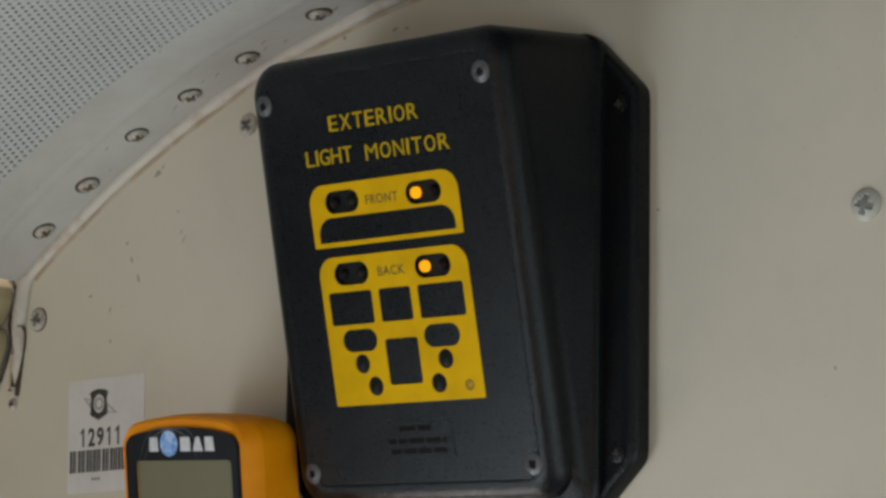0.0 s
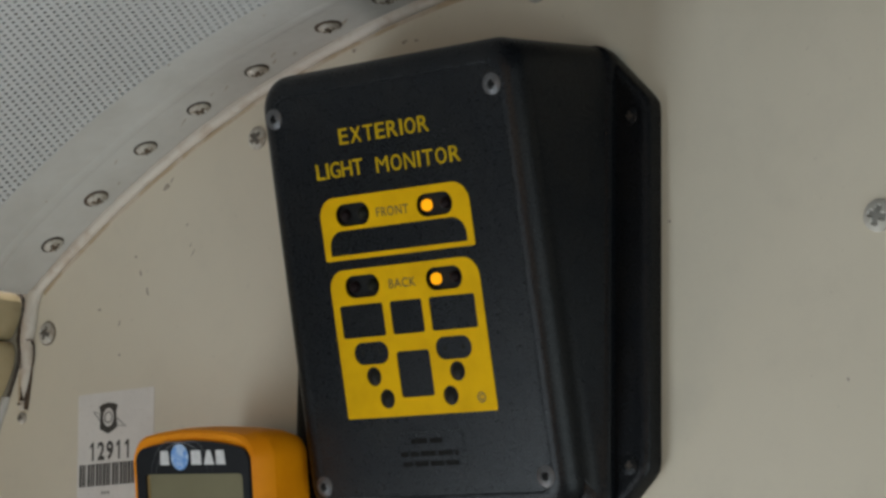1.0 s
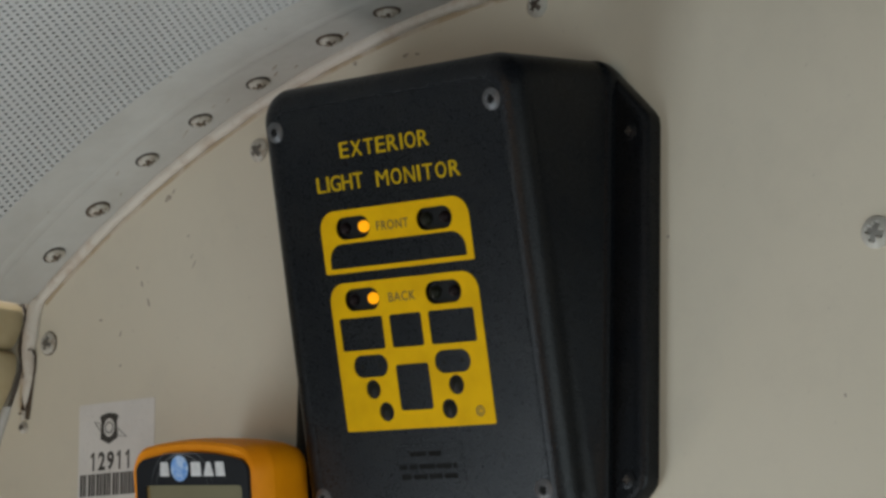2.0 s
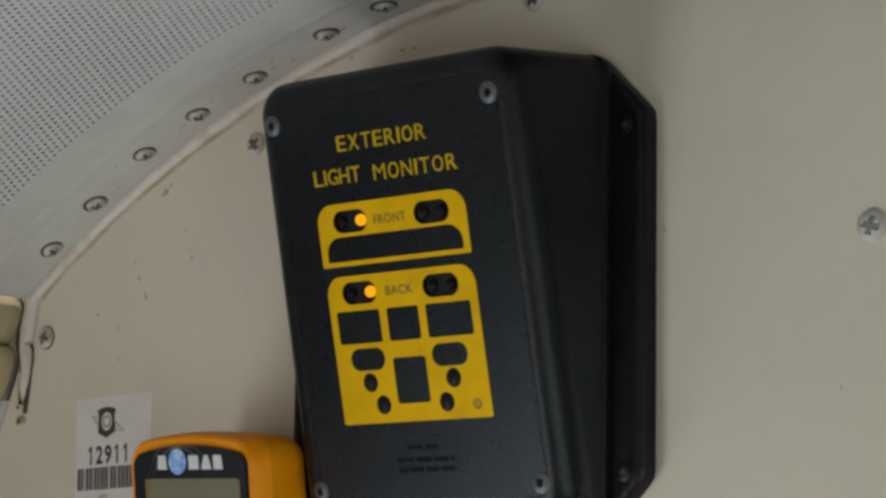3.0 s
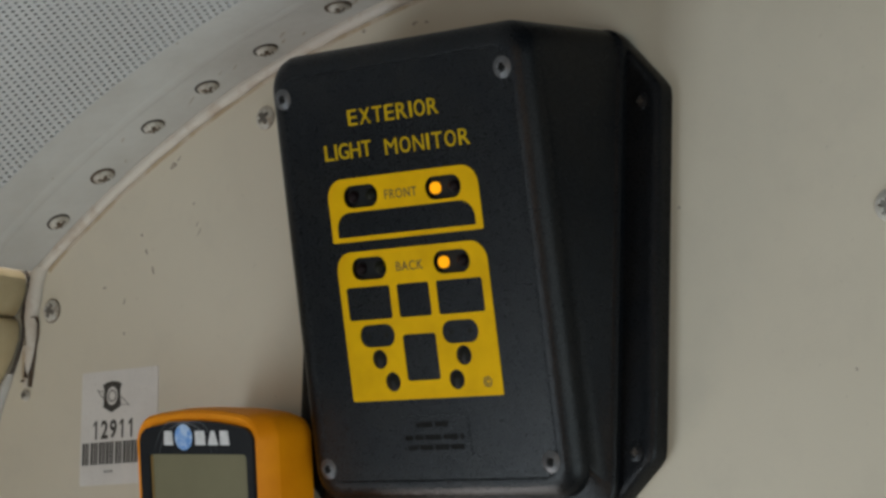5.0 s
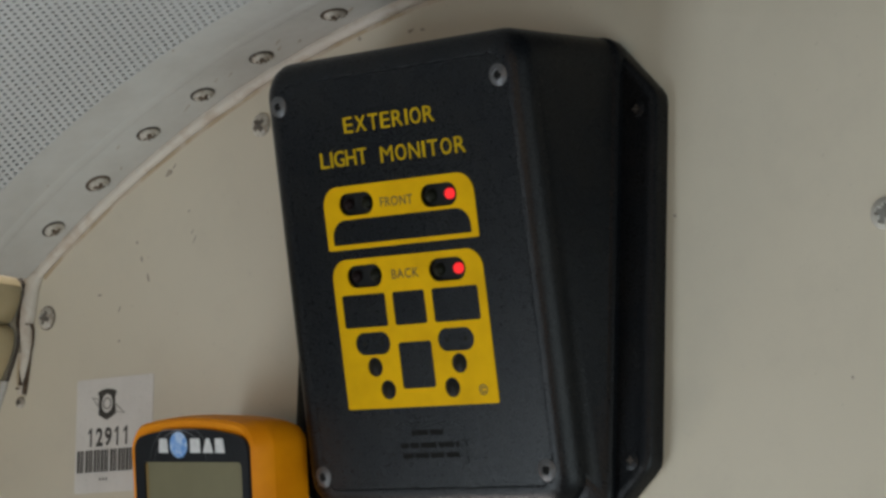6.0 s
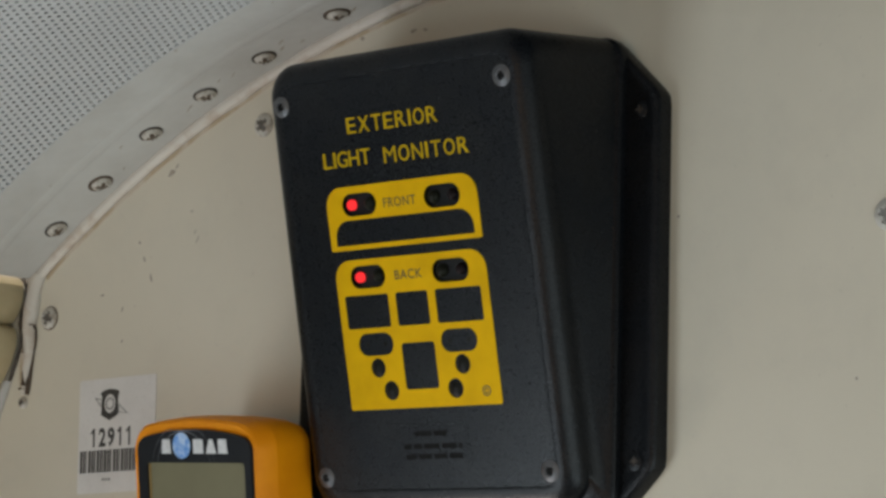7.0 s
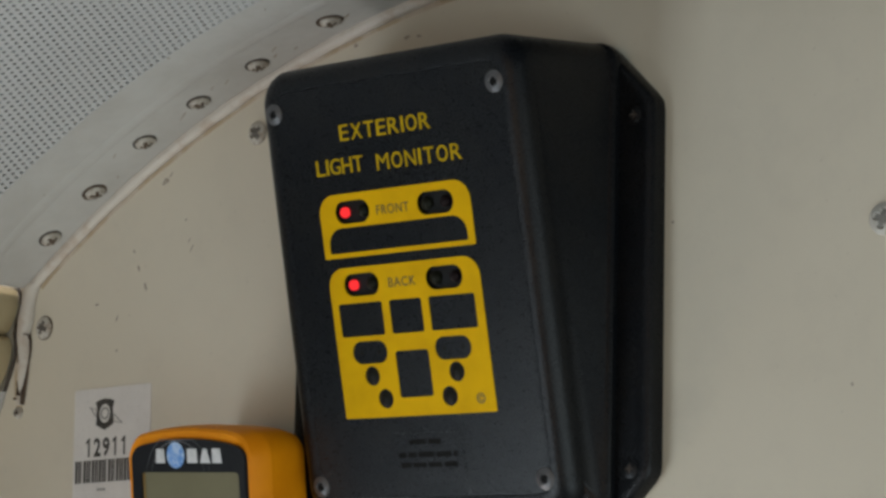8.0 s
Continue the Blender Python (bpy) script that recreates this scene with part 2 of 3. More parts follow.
def lettering(words, u0, u1, v0, v1, thick, weight=0.0):
    """Words set in the built-in font, stretched to fill the given width and height of the plane (u, v)."""
    cu = bpy.data.curves.new("letters", 'FONT')
    cu.body, cu.extrude, cu.offset, cu.resolution_u = words, 0.01, weight, 4
    cu.space_character = 1.14
    bm = from_curve(cu)
    xs, ys, zs = zip(*[v.co for v in bm.verts])
    for v in bm.verts:
        v.co = (u0 + (v.co.x - min(xs)) / (max(xs) - min(xs)) * (u1 - u0), -thick * (v.co.z - min(zs)) / (max(zs) - min(zs)),
                v0 + (v.co.y - min(ys)) / (max(ys) - min(ys)) * (v1 - v0))
    return bm


def moved(bm, m):
    bmesh.ops.transform(bm, matrix=m, verts=bm.verts)
    return bm


def screw_head(r, high, rim=0.0006, cross=0.46, arm=0.13, segs=32, rings=12):
    """A domed head on the plane y = 0, towards -y, with a real cross recess; recess faces take the second material."""
    bm = bmesh.new()

    def lift(u, v):
        d = math.hypot(u, v) / r
        h = rim + (high - rim) * (1 - d * d)
        a, b = abs(u) / r, abs(v) / r
        if (a < cross and b < arm) or (b < cross and a < arm) or d < arm * 1.6:
            h -= min(high * 0.32, 0.0006)
        return -h
    grid = [bm.verts.new((0, lift(0, 0), 0))]
    rows = []
    for k in range(1, rings + 1):
        d = r * k / rings
        rows.append([bm.verts.new((d * math.cos(t), lift(d * math.cos(t), d * math.sin(t)), d * math.sin(t)))
                     for t in (2 * math.pi * i / segs for i in range(segs))])
    rows.append([bm.verts.new((v.co.x, 0.0003, v.co.z)) for v in rows[-1]])
    for i in range(segs):
        bm.faces.new((grid[0], rows[0][i], rows[0][(i + 1) % segs]))
    for a, b in zip(rows, rows[1:]):
        for i in range(segs):
            bm.faces.new((a[i], b[i], b[(i + 1) % segs], a[(i + 1) % segs]))
    for f in bm.faces:
        c = f.calc_center_median()
        a, b, d = abs(c.x) / r, abs(c.z) / r, math.hypot(c.x, c.z) / r
        if d < 0.8 and ((a < cross and b < arm) or (b < cross and a < arm) or d < arm * 1.6):
            f.material_index = 1
    return bm


# ---- the large structure ----
HEADER_LOW = -0.14
ARC_X, ARC_Z, ARC_R = 0.0961, -0.2738, 0.4425
TOP_Z = ARC_Z + ARC_R

structure("wall_front", boxes((-0.40, 1.32, 0.0, 0.04, HEADER_LOW, 0.40)), M_WALL,
          "cream enamelled metal header panel with scuffs and smears", "wall")
structure("wall_front_low", boxes((-0.40, 1.32, 0.0, 0.04, -1.80, -1.00), (-0.40, -0.30, 0.0, 0.04, -1.00, HEADER_LOW), (1.24, 1.32, 0.0, 0.04, -1.00, HEADER_LOW)),
          M_INNER, "plain lining round the windscreen opening", "wall")
# the small forward opening is made up for the added glint lamp
structure("wall_left", boxes((-0.40, -0.36, -4.0, 0.0, -0.22, 0.40), (-0.40, -0.36, -0.05, 0.0, -0.86, -0.22), (-0.40, -0.36, -0.45, -0.05, -0.38, -0.22), (-0.40, -0.36, -0.45, -0.23, -0.86, -0.38), (-0.40, -0.36, -0.23, -0.05, -0.86, -0.68),
                             (-0.40, -0.36, -1.30, -0.45, -0.86, -0.75), (-0.40, -0.36, -4.0, -1.30, -0.86, -0.22)),
          M_INNER, "plain side lining with a window opening and one for the glint lamp", "wall")
# unseen panel, made cream to throw warm light on the header
structure("wall_left_bounce", boxes((-0.40, -0.36, -4.0, 0.0, -1.80, -0.86)), M_PAD, "unseen cream panel that bounces warm light", "wall")
# the rearward opening is made up for the right-hand fill lamp
structure("wall_right", boxes((1.28, 1.32, -4.0, -1.84, -1.80, 0.40), (1.28, 1.32, -1.84, 0.0, 0.08, 0.40), (1.28, 1.32, -1.84, -0.90, -1.80, -1.14), (1.28, 1.32, -1.84, -0.90, -0.26, 0.08),
                              (1.28, 1.32, -0.90, -0.86, -1.80, 0.08), (1.28, 1.32, -0.86, 0.0, -1.80, -1.50), (1.28, 1.32, -0.14, 0.0, -1.50, 0.08)),
          M_INNER, "plain side lining with a door opening and one for the added fill", "wall")
# rear opening is made up for the warm fill lamp
structure("wall_back", boxes((-0.40, 1.32, -4.04, -4.0, -1.80, -0.9), (-0.40, 1.32, -4.04, -4.0, -0.1, 0.40), (-0.40, -0.05, -4.04, -4.0, -0.9, -0.1), (1.05, 1.32, -4.04, -4.0, -0.9, -0.1)),
          M_INNER, "plain unseen rear lining, open for the added warm fill", "wall")
structure("floor", boxes((-0.40, 1.32, -4.0, 0.0, -1.84, -1.80)), M_FLOOR, "unseen tan floor that bounces warm light up", "floor")
structure("ceiling_flat", boxes((ARC_X, 1.32, -4.0, 0.0, TOP_Z, TOP_Z + 0.02)), M_INNER, "plain dark ceiling lining", "ceiling")


def arc_sheet(name, y0, y1, a0, a1, thick, material, label, category, steps=120, above=0.0):
    """A curved sheet of the roof's edge, between two angles, with its unrolled size in metres as UV."""
    bm = bmesh.new()
    uv = bm.loops.layers.uv.new("sheet")
    cols = []
    for k in range(steps + 1):
        a = radians(a0 + (a1 - a0) * k / steps)
        c, s = math.cos(a), math.sin(a)
        col = []
        for r, y in ((ARC_R + above, y0), (ARC_R + above, y1), (ARC_R + above + thick, y1), (ARC_R + above + thick, y0)):
            col.append(bm.verts.new((ARC_X + r * c, y, ARC_Z + r * s)))
        cols.append((a, col))
    for (a, p), (b, q) in zip(cols, cols[1:]):
        for i in range(4):
            j = (i + 1) % 4
            f = bm.faces.new((p[i], p[j], q[j], q[i]))
            for loop, (ang, y) in zip(f.loops, ((a, p[i].co.y), (a, p[j].co.y), (b, q[j].co.y), (b, q[i].co.y))):
                loop[uv].uv = (ang * ARC_R, -y + 0.00072)
    bm.faces.new(cols[0][1])
    bm.faces.new(cols[-1][1])
    return structure(name, bm, material, label, category)


FIELD = (99.0, 125.0, -0.0475, 40)        # angles, first row and number of rows of the punched field by the front


def perforated_field():
    """The headliner by the header panel, every hole cut through the sheet: one cell round each hole."""
    a0, a1, y0, rows = FIELD
    hole, deep = 0.00073, 0.0004
    hu, hy = HOLE_PITCH / 2, HOLE_ROW / 2
    corner = math.degrees(math.atan2(hy, hu))
    turns = [q + k for q in (0, 90, 180, 270) for k in ((0, 20, corner, 66) if q % 180 == 0 else (0, 24, 90 - corner, 70))]
    rim = []
    for t in turns:
        c, s_ = math.cos(radians(t)), math.sin(radians(t))
        k = min(hu / abs(c) if abs(c) > 1e-9 else 9, hy / abs(s_) if abs(s_) > 1e-9 else 9)
        rim.append((c * k, s_ * k, c * hole, s_ * hole))
    n = len(rim)
    verts, faces = [], []
    first, last = int(radians(a0) * ARC_R / HOLE_PITCH), int(radians(a1) * ARC_R / HOLE_PITCH)
    for row in range(rows):
        y = y0 - row * HOLE_ROW
        for col in range(first, last):
            u = (col + 0.5 * (row % 2)) * HOLE_PITCH
            base = len(verts)
            for ring, r in ((0, ARC_R), (2, ARC_R), (2, ARC_R + deep)):
                for q in rim:
                    g = (u + q[ring]) / ARC_R
                    verts.append((ARC_X + r * math.cos(g), y + q[ring + 1], ARC_Z + r * math.sin(g)))
            for i in range(n):
                j = (i + 1) % n
                faces.append((base + i, base + j, base + n + j, base + n + i))
                faces.append((base + n + i, base + n + j, base + 2 * n + j, base + 2 * n + i))
    me = bpy.data.meshes.new("ceiling_perforated")
    me.from_pydata(verts, [], faces)
    me.materials.append(M_LINER)
    return tagged(new("ceiling_perforated", me), "white perforated metal headliner curving down to the side", "ceiling", kind="structure")


perforated_field()
FIELD_END = FIELD[2] - (FIELD[3] - 0.5) * HOLE_ROW
FIELD_LOW, FIELD_HIGH = (math.degrees(int(radians(a) * ARC_R / HOLE_PITCH) * HOLE_PITCH / ARC_R) for a in FIELD[:2])
arc_sheet("ceiling_headliner", FIELD_END, -4.0, 90, 127.2, 0.0011, M_PERF, "white perforated metal headliner along the roof", "ceiling")
arc_sheet("ceiling_headliner_top", -0.0462, FIELD_END, 90, FIELD_LOW, 0.0011, M_PERF, "white perforated metal headliner at the crown", "ceiling", 20)
arc_sheet("ceiling_headliner_side", -0.0462, FIELD_END, FIELD_HIGH, 127.2, 0.0011, M_PERF, "white perforated metal headliner at the side", "ceiling", 10)
# dark sheet added above the headliner so that its holes look dark
arc_sheet("ceiling_backing", -0.0462, -4.0, 90, 127.2, 0.004, M_BACKING, "dark backing sheet added behind the perforated headliner", "ceiling", 60, 0.0035)
arc_sheet("ceiling_trim", 0.0, -0.0460, 90, 127.2, 0.004, M_STRIP, "smooth white metal edge strip of the headliner", "trim")


def seam_bead():
    """Sealant along the corner of headliner and header panel, uneven in width."""
    rng = random.Random(4)
    rings = []
    path = [(ARC_X + (ARC_R - 0.0008) * math.cos(radians(a)), ARC_Z + (ARC_R - 0.0008) * math.sin(radians(a)), a) for a in np.arange(88, 127.4, 0.4)]
    for k, (x, z, a) in enumerate(path):
        n = noise.noise((k * 0.21, 3.1, 0.0))
        r = 0.0024 + 0.0009 * n + 0.0002 * rng.random()
        ca, sa = math.cos(radians(a)), math.sin(radians(a))
        rings.append([(x + ca * r * math.cos(t), -0.0008 + r * 0.8 * math.sin(t), z + sa * r * math.cos(t)) for t in (2 * math.pi * i / 10 for i in range(10))])
    return structure("trim_sealant", loft(rings), M_CAULK, "cracked off-white sealant bead with rust-brown stains", "trim", 60)


seam_bead()


def arc_line(name, radius, y, w, deep, material, label, a0=88, a1=126.8):
    """A thin rounded line that follows the roof's curve; w along the radius, deep along y."""
    rings = []
    for k, a in enumerate(np.arange(a0, a1, 0.5)):
        c, s = math.cos(radians(a)), math.sin(radians(a))
        q = 1 + 0.35 * noise.noise((k * 0.33, y * 50, 5.0))
        r = radius + 0.0003 * noise.noise((k * 0.17, 2.0, y * 90))
        rings.append([(ARC_X + (r + w * q * math.cos(t)) * c, y + deep * math.sin(t), ARC_Z + (r + w * q * math.cos(t)) * s) for t in (2 * math.pi * i / 8 for i in range(8))])
    return structure(name, loft(rings), material, label, "trim", 60)


arc_line("trim_stain", ARC_R - 0.0038, 0.0, 0.0010, 0.0002, M_RUST, "rust-brown stain line under the sealant")
arc_line("trim_ridge", ARC_R, -0.0262, 0.0003, 0.0028, M_STRIP, "low pressed ridge along the white strip", 90, 127.1)


def bead(name, points, widths, material, label, flat=0.6):
    """A rounded strip laid on the header panel through a few points (x, z)."""
    rings = []
    steps = 40
    for k in range(steps + 1):
        s = k / steps * (len(points) - 1)
        i = min(int(s), len(points) - 2)
        t = s - i
        t2 = t * t * (3 - 2 * t)
        x = points[i][0] * (1 - t) + points[i + 1][0] * t + 0.0002 * noise.noise((k * 0.5, 1.0, 7.0))
        z = points[i][1] * (1 - t) + points[i + 1][1] * t
        w = widths[i] * (1 - t2) + widths[i + 1] * t2
        w *= 1 + 0.15 * noise.noise((k * 0.4, 9.0, 2.0))
        rings.append([(x + w * math.cos(a), -0.0006 + w * flat * math.sin(a), z) for a in (2 * math.pi * i2 / 10 for i2 in range(10))])
    return structure(name, loft(rings), material, label, "trim", 60)


bead("trim_sealant_end", [(-0.1590, 0.0868), (-0.1655, 0.0830), (-0.1698, 0.0795), (-0.1709, 0.0740), (-0.1720, 0.0668), (-0.1728, 0.0611), (-0.1719, 0.0525), (-0.1726, 0.0454), (-0.1733, 0.0397), (-0.1740, 0.0352)],
     [0.0020, 0.0030, 0.0044, 0.0036, 0.0040, 0.0034, 0.0029, 0.0024, 0.0019, 0.0017], M_CAULK, "cracked white sealant strip running down the panel")
bead("trim_sealant_skin", [(-0.1745, 0.0560), (-0.1756, 0.0500), (-0.1757, 0.0430), (-0.1755, 0.0375)],
     [0.0008, 0.0012, 0.0012, 0.0008], M_RUST, "thin tan skin of old sealant", 0.5)
bead("trim_gap", [(-0.1830, 0.0803), (-0.1772, 0.0795), (-0.1752, 0.0756), (-0.1750, 0.0720), (-0.1771, 0.0671), (-0.1781, 0.0628), (-0.1771, 0.0585), (-0.1773, 0.0535), (-0.1800, 0.0464), (-0.1825, 0.0408), (-0.1868, 0.0340)],
     [0.0003, 0.0007, 0.0009, 0.0008, 0.0009, 0.0008, 0.0008, 0.0007, 0.0008, 0.0009, 0.0009], M_GRIME_SHADE, "dark dirty gap beside the cream moulding", 0.8)
bead("trim_dirt", [(-0.1706, 0.0632), (-0.1697, 0.0608), (-0.1687, 0.0590), (-0.1685, 0.0555), (-0.1696, 0.0495), (-0.1707, 0.0430), (-0.1714, 0.0395), (-0.1719, 0.0352)],
     [0.0002, 0.0004, 0.0002, 0.0002, 0.0002, 0.0004, 0.0007, 0.0005], M_BROWN, "line of dark dirt beside the sealant", 2.2)
bead("trim_dirt_edge", [(-0.1742, 0.0590), (-0.1747, 0.0540), (-0.1744, 0.0470), (-0.1737, 0.0420), (-0.1728, 0.0385)],
     [0.0002, 0.0003, 0.0002, 0.0004, 0.0006], M_BROWN, "dark crack along the sealant", 4.0)
bead("trim_dirt_foot", [(-0.1762, 0.0372), (-0.1752, 0.0378), (-0.1738, 0.0372), (-0.1722, 0.0376)], [0.0003, 0.0005, 0.0006, 0.0003], M_BROWN, "dark dirt at the foot of the sealant", 3.0)
for k, (x, z, w) in enumerate(((-0.1735, 0.0511, 0.0012), (-0.1700, 0.0612, 0.0010), (-0.1668, 0.0805, 0.0010))):
    bead("trim_crack_%d" % (k + 1), [(x - w, z), (x, z + 0.0001), (x + w, z + 0.0003 * (k % 2))], [0.00012, 0.00018, 0.00012], M_BROWN, "small dark crack in the sealant", 18.0)
bead("trim_piping", [(-0.1836, 0.0405), (-0.1863, 0.0350), (-0.1890, 0.0290), (-0.1925, 0.0190), (-0.1960, 0.006)],
     [0.0020, 0.0025, 0.0025, 0.0025, 0.0025], M_STRIP, "white piping below the cream moulding", 0.8)


def moulding(name, profile, label):
    bm = loft([[(x, y, z) for x, z in profile] for y in (-0.0015, -0.08, -0.16)])
    return structure(name, bm, M_PAD, label, "trim", 50)


moulding("trim_moulding_upper", [(-0.36, 0.0622), (-0.1830, 0.0622), (-0.1806, 0.0632), (-0.1790, 0.0652), (-0.1774, 0.0680), (-0.1762, 0.0712), (-0.1760, 0.0755), (-0.1770, 0.0782), (-0.1800, 0.0798), (-0.36, 0.0802)],
         "cream moulded side trim with rounded ribs")
moulding("trim_moulding_lower", [(-0.36, 0.020), (-0.1985, 0.0200), (-0.1930, 0.0310), (-0.1886, 0.0368), (-0.1846, 0.0416), (-0.1812, 0.0470), (-0.1786, 0.0535), (-0.1784, 0.0575), (-0.1794, 0.0600), (-0.1815, 0.0614), (-0.36, 0.0616)],
         "cream moulded side trim with rounded ribs")


# unseen filler: stops stray light and darkens what the monitor cover reflects
structure("trim_blocker", boxes((-0.36, -0.21, -4.0, -0.16, 0.02, 0.0802), (-0.21, -0.172, -4.0, -0.16, 0.066, 0.0802)), M_INNER, "unseen dark block that closes a light leak behind the moulding", "trim")


def wall_marks():
    """Scuffs, chips and hair scratches in the enamel, a tenth of a millimetre thick."""
    rng = random.Random(11)
    bm = bmesh.new()
    marks = [(-0.0992, 0.1127, 0.0022, 0.0012, 40), (-0.0965, 0.1150, 0.0016, 0.0004, 50), (-0.0084, 0.1503, 0.0011, 0.0009, 0),
             (0.0148, 0.1500, 0.0016, 0.0007, 20), (0.0199, 0.1497, 0.0012, 0.0006, -10), (-0.1117, 0.0822, 0.0007, 0.0013, 15), (-0.1078, 0.0750, 0.0005, 0.0024, 20),
             (-0.1145, 0.0883, 0.0007, 0.0006, 0), (-0.0847, 0.0871, 0.0003, 0.0020, -35), (-0.0860, 0.0900, 0.0003, 0.0012, -30), (-0.1334, 0.0703, 0.0013, 0.0005, 15), (-0.1223, 0.0646, 0.0004, 0.0013, -20),
             (0.1233, 0.0778, 0.0007, 0.0006, 0), (0.1854, 0.0259, 0.0005, 0.0006, 0), (-0.0881, 0.0977, 0.0008, 0.0004, 20), (-0.1217, 0.0527, 0.0006, 0.0006, 0)]
    for _ in range(10):
        marks.append((rng.uniform(-0.165, 0.22), rng.uniform(-0.01, 0.15), rng.uniform(0.0002, 0.0005), rng.uniform(0.0002, 0.0006), rng.uniform(0, 180)))
    for x, z, a, b, turn in marks:
        c, s = math.cos(radians(turn)), math.sin(radians(turn))
        ring = []
        for k in range(9):
            t = 2 * math.pi * k / 9
            q = rng.uniform(0.6, 1.1)
            u, v = a * q * math.cos(t), b * q * math.sin(t)
            ring.append((x + u * c - v * s, z + u * s + v * c))
        top = [bm.verts.new((u, -0.00010, v)) for u, v in ring]
        low = [bm.verts.new((u, 0.0002, v)) for u, v in ring]
        bm.faces.new(top)
        for i in range(9):
            bm.faces.new((top[i], low[i], low[(i + 1) % 9], top[(i + 1) % 9]))
    ob = to_object("paint_scuffs", bm, M_SCUFF)
    return tagged(ob, "small brown-grey chips and scuffs in the enamel", "scuffs", kind="stuff")


M_SCUFF = surface("chipped_enamel", (0.30, 0.25, 0.20), 0.7, second=(0.42, 0.365, 0.30), scale=500.0)
wall_marks()

def strip_marks():
    """Small scratches and specks on the white strip of the headliner."""
    rng = random.Random(5)
    bm = bmesh.new()
    for a, y, along, across in ((113.4, -0.0115, 0.0030, 0.0003), (110.2, -0.0130, 0.0022, 0.0003), (107.0, -0.0145, 0.0026, 0.0004), (109.6, -0.0450, 0.0006, 0.0005), (117.2, -0.0190, 0.0016, 0.0003), (104.2, -0.0400, 0.0005, 0.0005), (120.8, -0.0300, 0.0006, 0.0004), (110.9, -0.0150, 0.0016, 0.0003), (107.35, -0.0105, 0.0019, 0.0007),
                                (102.9, -0.0110, 0.0022, 0.0008), (106.4, -0.0080, 0.0012, 0.0005), (118.6, -0.0085, 0.0012, 0.0005), (114.2, -0.0260, 0.0005, 0.0004)):
        ring = []
        for k in range(8):
            t = 2 * math.pi * k / 8
            q = rng.uniform(0.6, 1.1)
            ang = radians(a) + along * q * math.cos(t) / ARC_R
            yy = y + across * q * math.sin(t) + along * 0.35 * math.cos(t)
            ring.append((ang, yy))
        top = [bm.verts.new((ARC_X + (ARC_R - 0.00012) * math.cos(g), yy, ARC_Z + (ARC_R - 0.00012) * math.sin(g))) for g, yy in ring]
        low = [bm.verts.new((ARC_X + (ARC_R + 0.0003) * math.cos(g), yy, ARC_Z + (ARC_R + 0.0003) * math.sin(g))) for g, yy in ring]
        bm.faces.new(top)
        for i in range(8):
            bm.faces.new((top[i], low[i], low[(i + 1) % 8], top[(i + 1) % 8]))
    return tagged(to_object("strip_scuffs", bm, M_SCUFF), "small brown scratches on the white strip", "scuffs", kind="stuff")


strip_marks()

# ---- screws ----


def screw(name, r, high, materials, m, label, group):
    ob = to_object(name, screw_head(r, high, 0.0006, 0.60, 0.20), materials, 40)
    ob.matrix_basis = m
    return tagged(ob, label, "screw", group)


strip_screw = None
for a, turn, dy in ((123.59, 20, -0.0102), (119.95, 65, -0.0108), (115.80, 35, -0.0133), (112.14, 80, -0.0123), (108.38, 40, -0.0113), (103.65, 15, -0.0129), (100.15, 50, -0.0135), (96.2, 30, -0.0130), (92.5, 70, -0.0130)):
    c, s = math.cos(radians(a)), math.sin(radians(a))
    m = Matrix.Translation((ARC_X + ARC_R * c, dy, ARC_Z + ARC_R * s)) @ Matrix(((-s, c, 0, 0), (0, 0, 1, 0), (c, s, 0, 0), (0, 0, 0, 1)))
    seat = m @ Matrix.Translation((0, 0, -0.0004))
    m = m @ pose(0, 0, 0, 0, turn, 0)
    if strip_screw is None:
        strip_screw = screw("headliner_screw", 0.0037, 0.0021, [M_PSCREW, M_BROWN], m, "white painted cross-head screw in the headliner strip", "screws along the headliner strip")
    else:
        copy_thing(strip_screw, m)
    wide = 0.0005 if a in (103.65, 100.15, 119.95) else 0.0002
    # ring colour holds both dirt and the shade round the sunk head
    ring = loft([[(rr * math.cos(t), yy, rr * math.sin(t)) for t in (2 * math.pi * i / 28 for i in range(28))] for rr, yy in ((0.0037, 0.0001), (0.0037, -0.00035), (0.0042 + wide, -0.00030), (0.0043 + wide, 0.0001))], False, False)
    ob = to_object("dark_ring", ring, M_GRIME_SHADE if wide < 0.0003 else M_BROWN)
    ob.matrix_basis = seat
    tagged(ob, "dark ring of dirt and painted shade round a screw head", "dirt", "dirt rings on the headliner strip")

for x, z, r, turn, mats in ((-0.1619, 0.0635, 0.0042, 20, [M_PSCREW, M_DUSK]), (-0.0535, 0.1252, 0.0042, 50, [M_PSCREW, M_DUSK]),
                            (0.1962, 0.0722, 0.0048, 18, [M_STEEL, M_DIM]), (0.0713, 0.1585, 0.0040, 40, [M_STEEL, M_GRIME_SHADE])):
    screw("panel_screw", r, 0.0022, mats, pose(x, 0, z, 0, turn, 0), "cross-head screw fixing the header panel", "screws of the header panel")
# thin brown ring round the left screw
for x, z, r in ((-0.1619, 0.0635, 0.0042),):
    ring = loft([[(rr * math.cos(t), yy, rr * math.sin(t)) for t in (2 * math.pi * i / 28 for i in range(28))] for rr, yy in ((r, 0.0001), (r, -0.0003), (r + 0.00035, -0.00025), (r + 0.0004, 0.0001))], False, False)
    ob = to_object("dark_ring", ring, M_BROWN)
    ob.matrix_basis = pose(x, 0, z)
    tagged(ob, "thin brown ring round a screw head", "dirt", "dirt rings on the header panel")
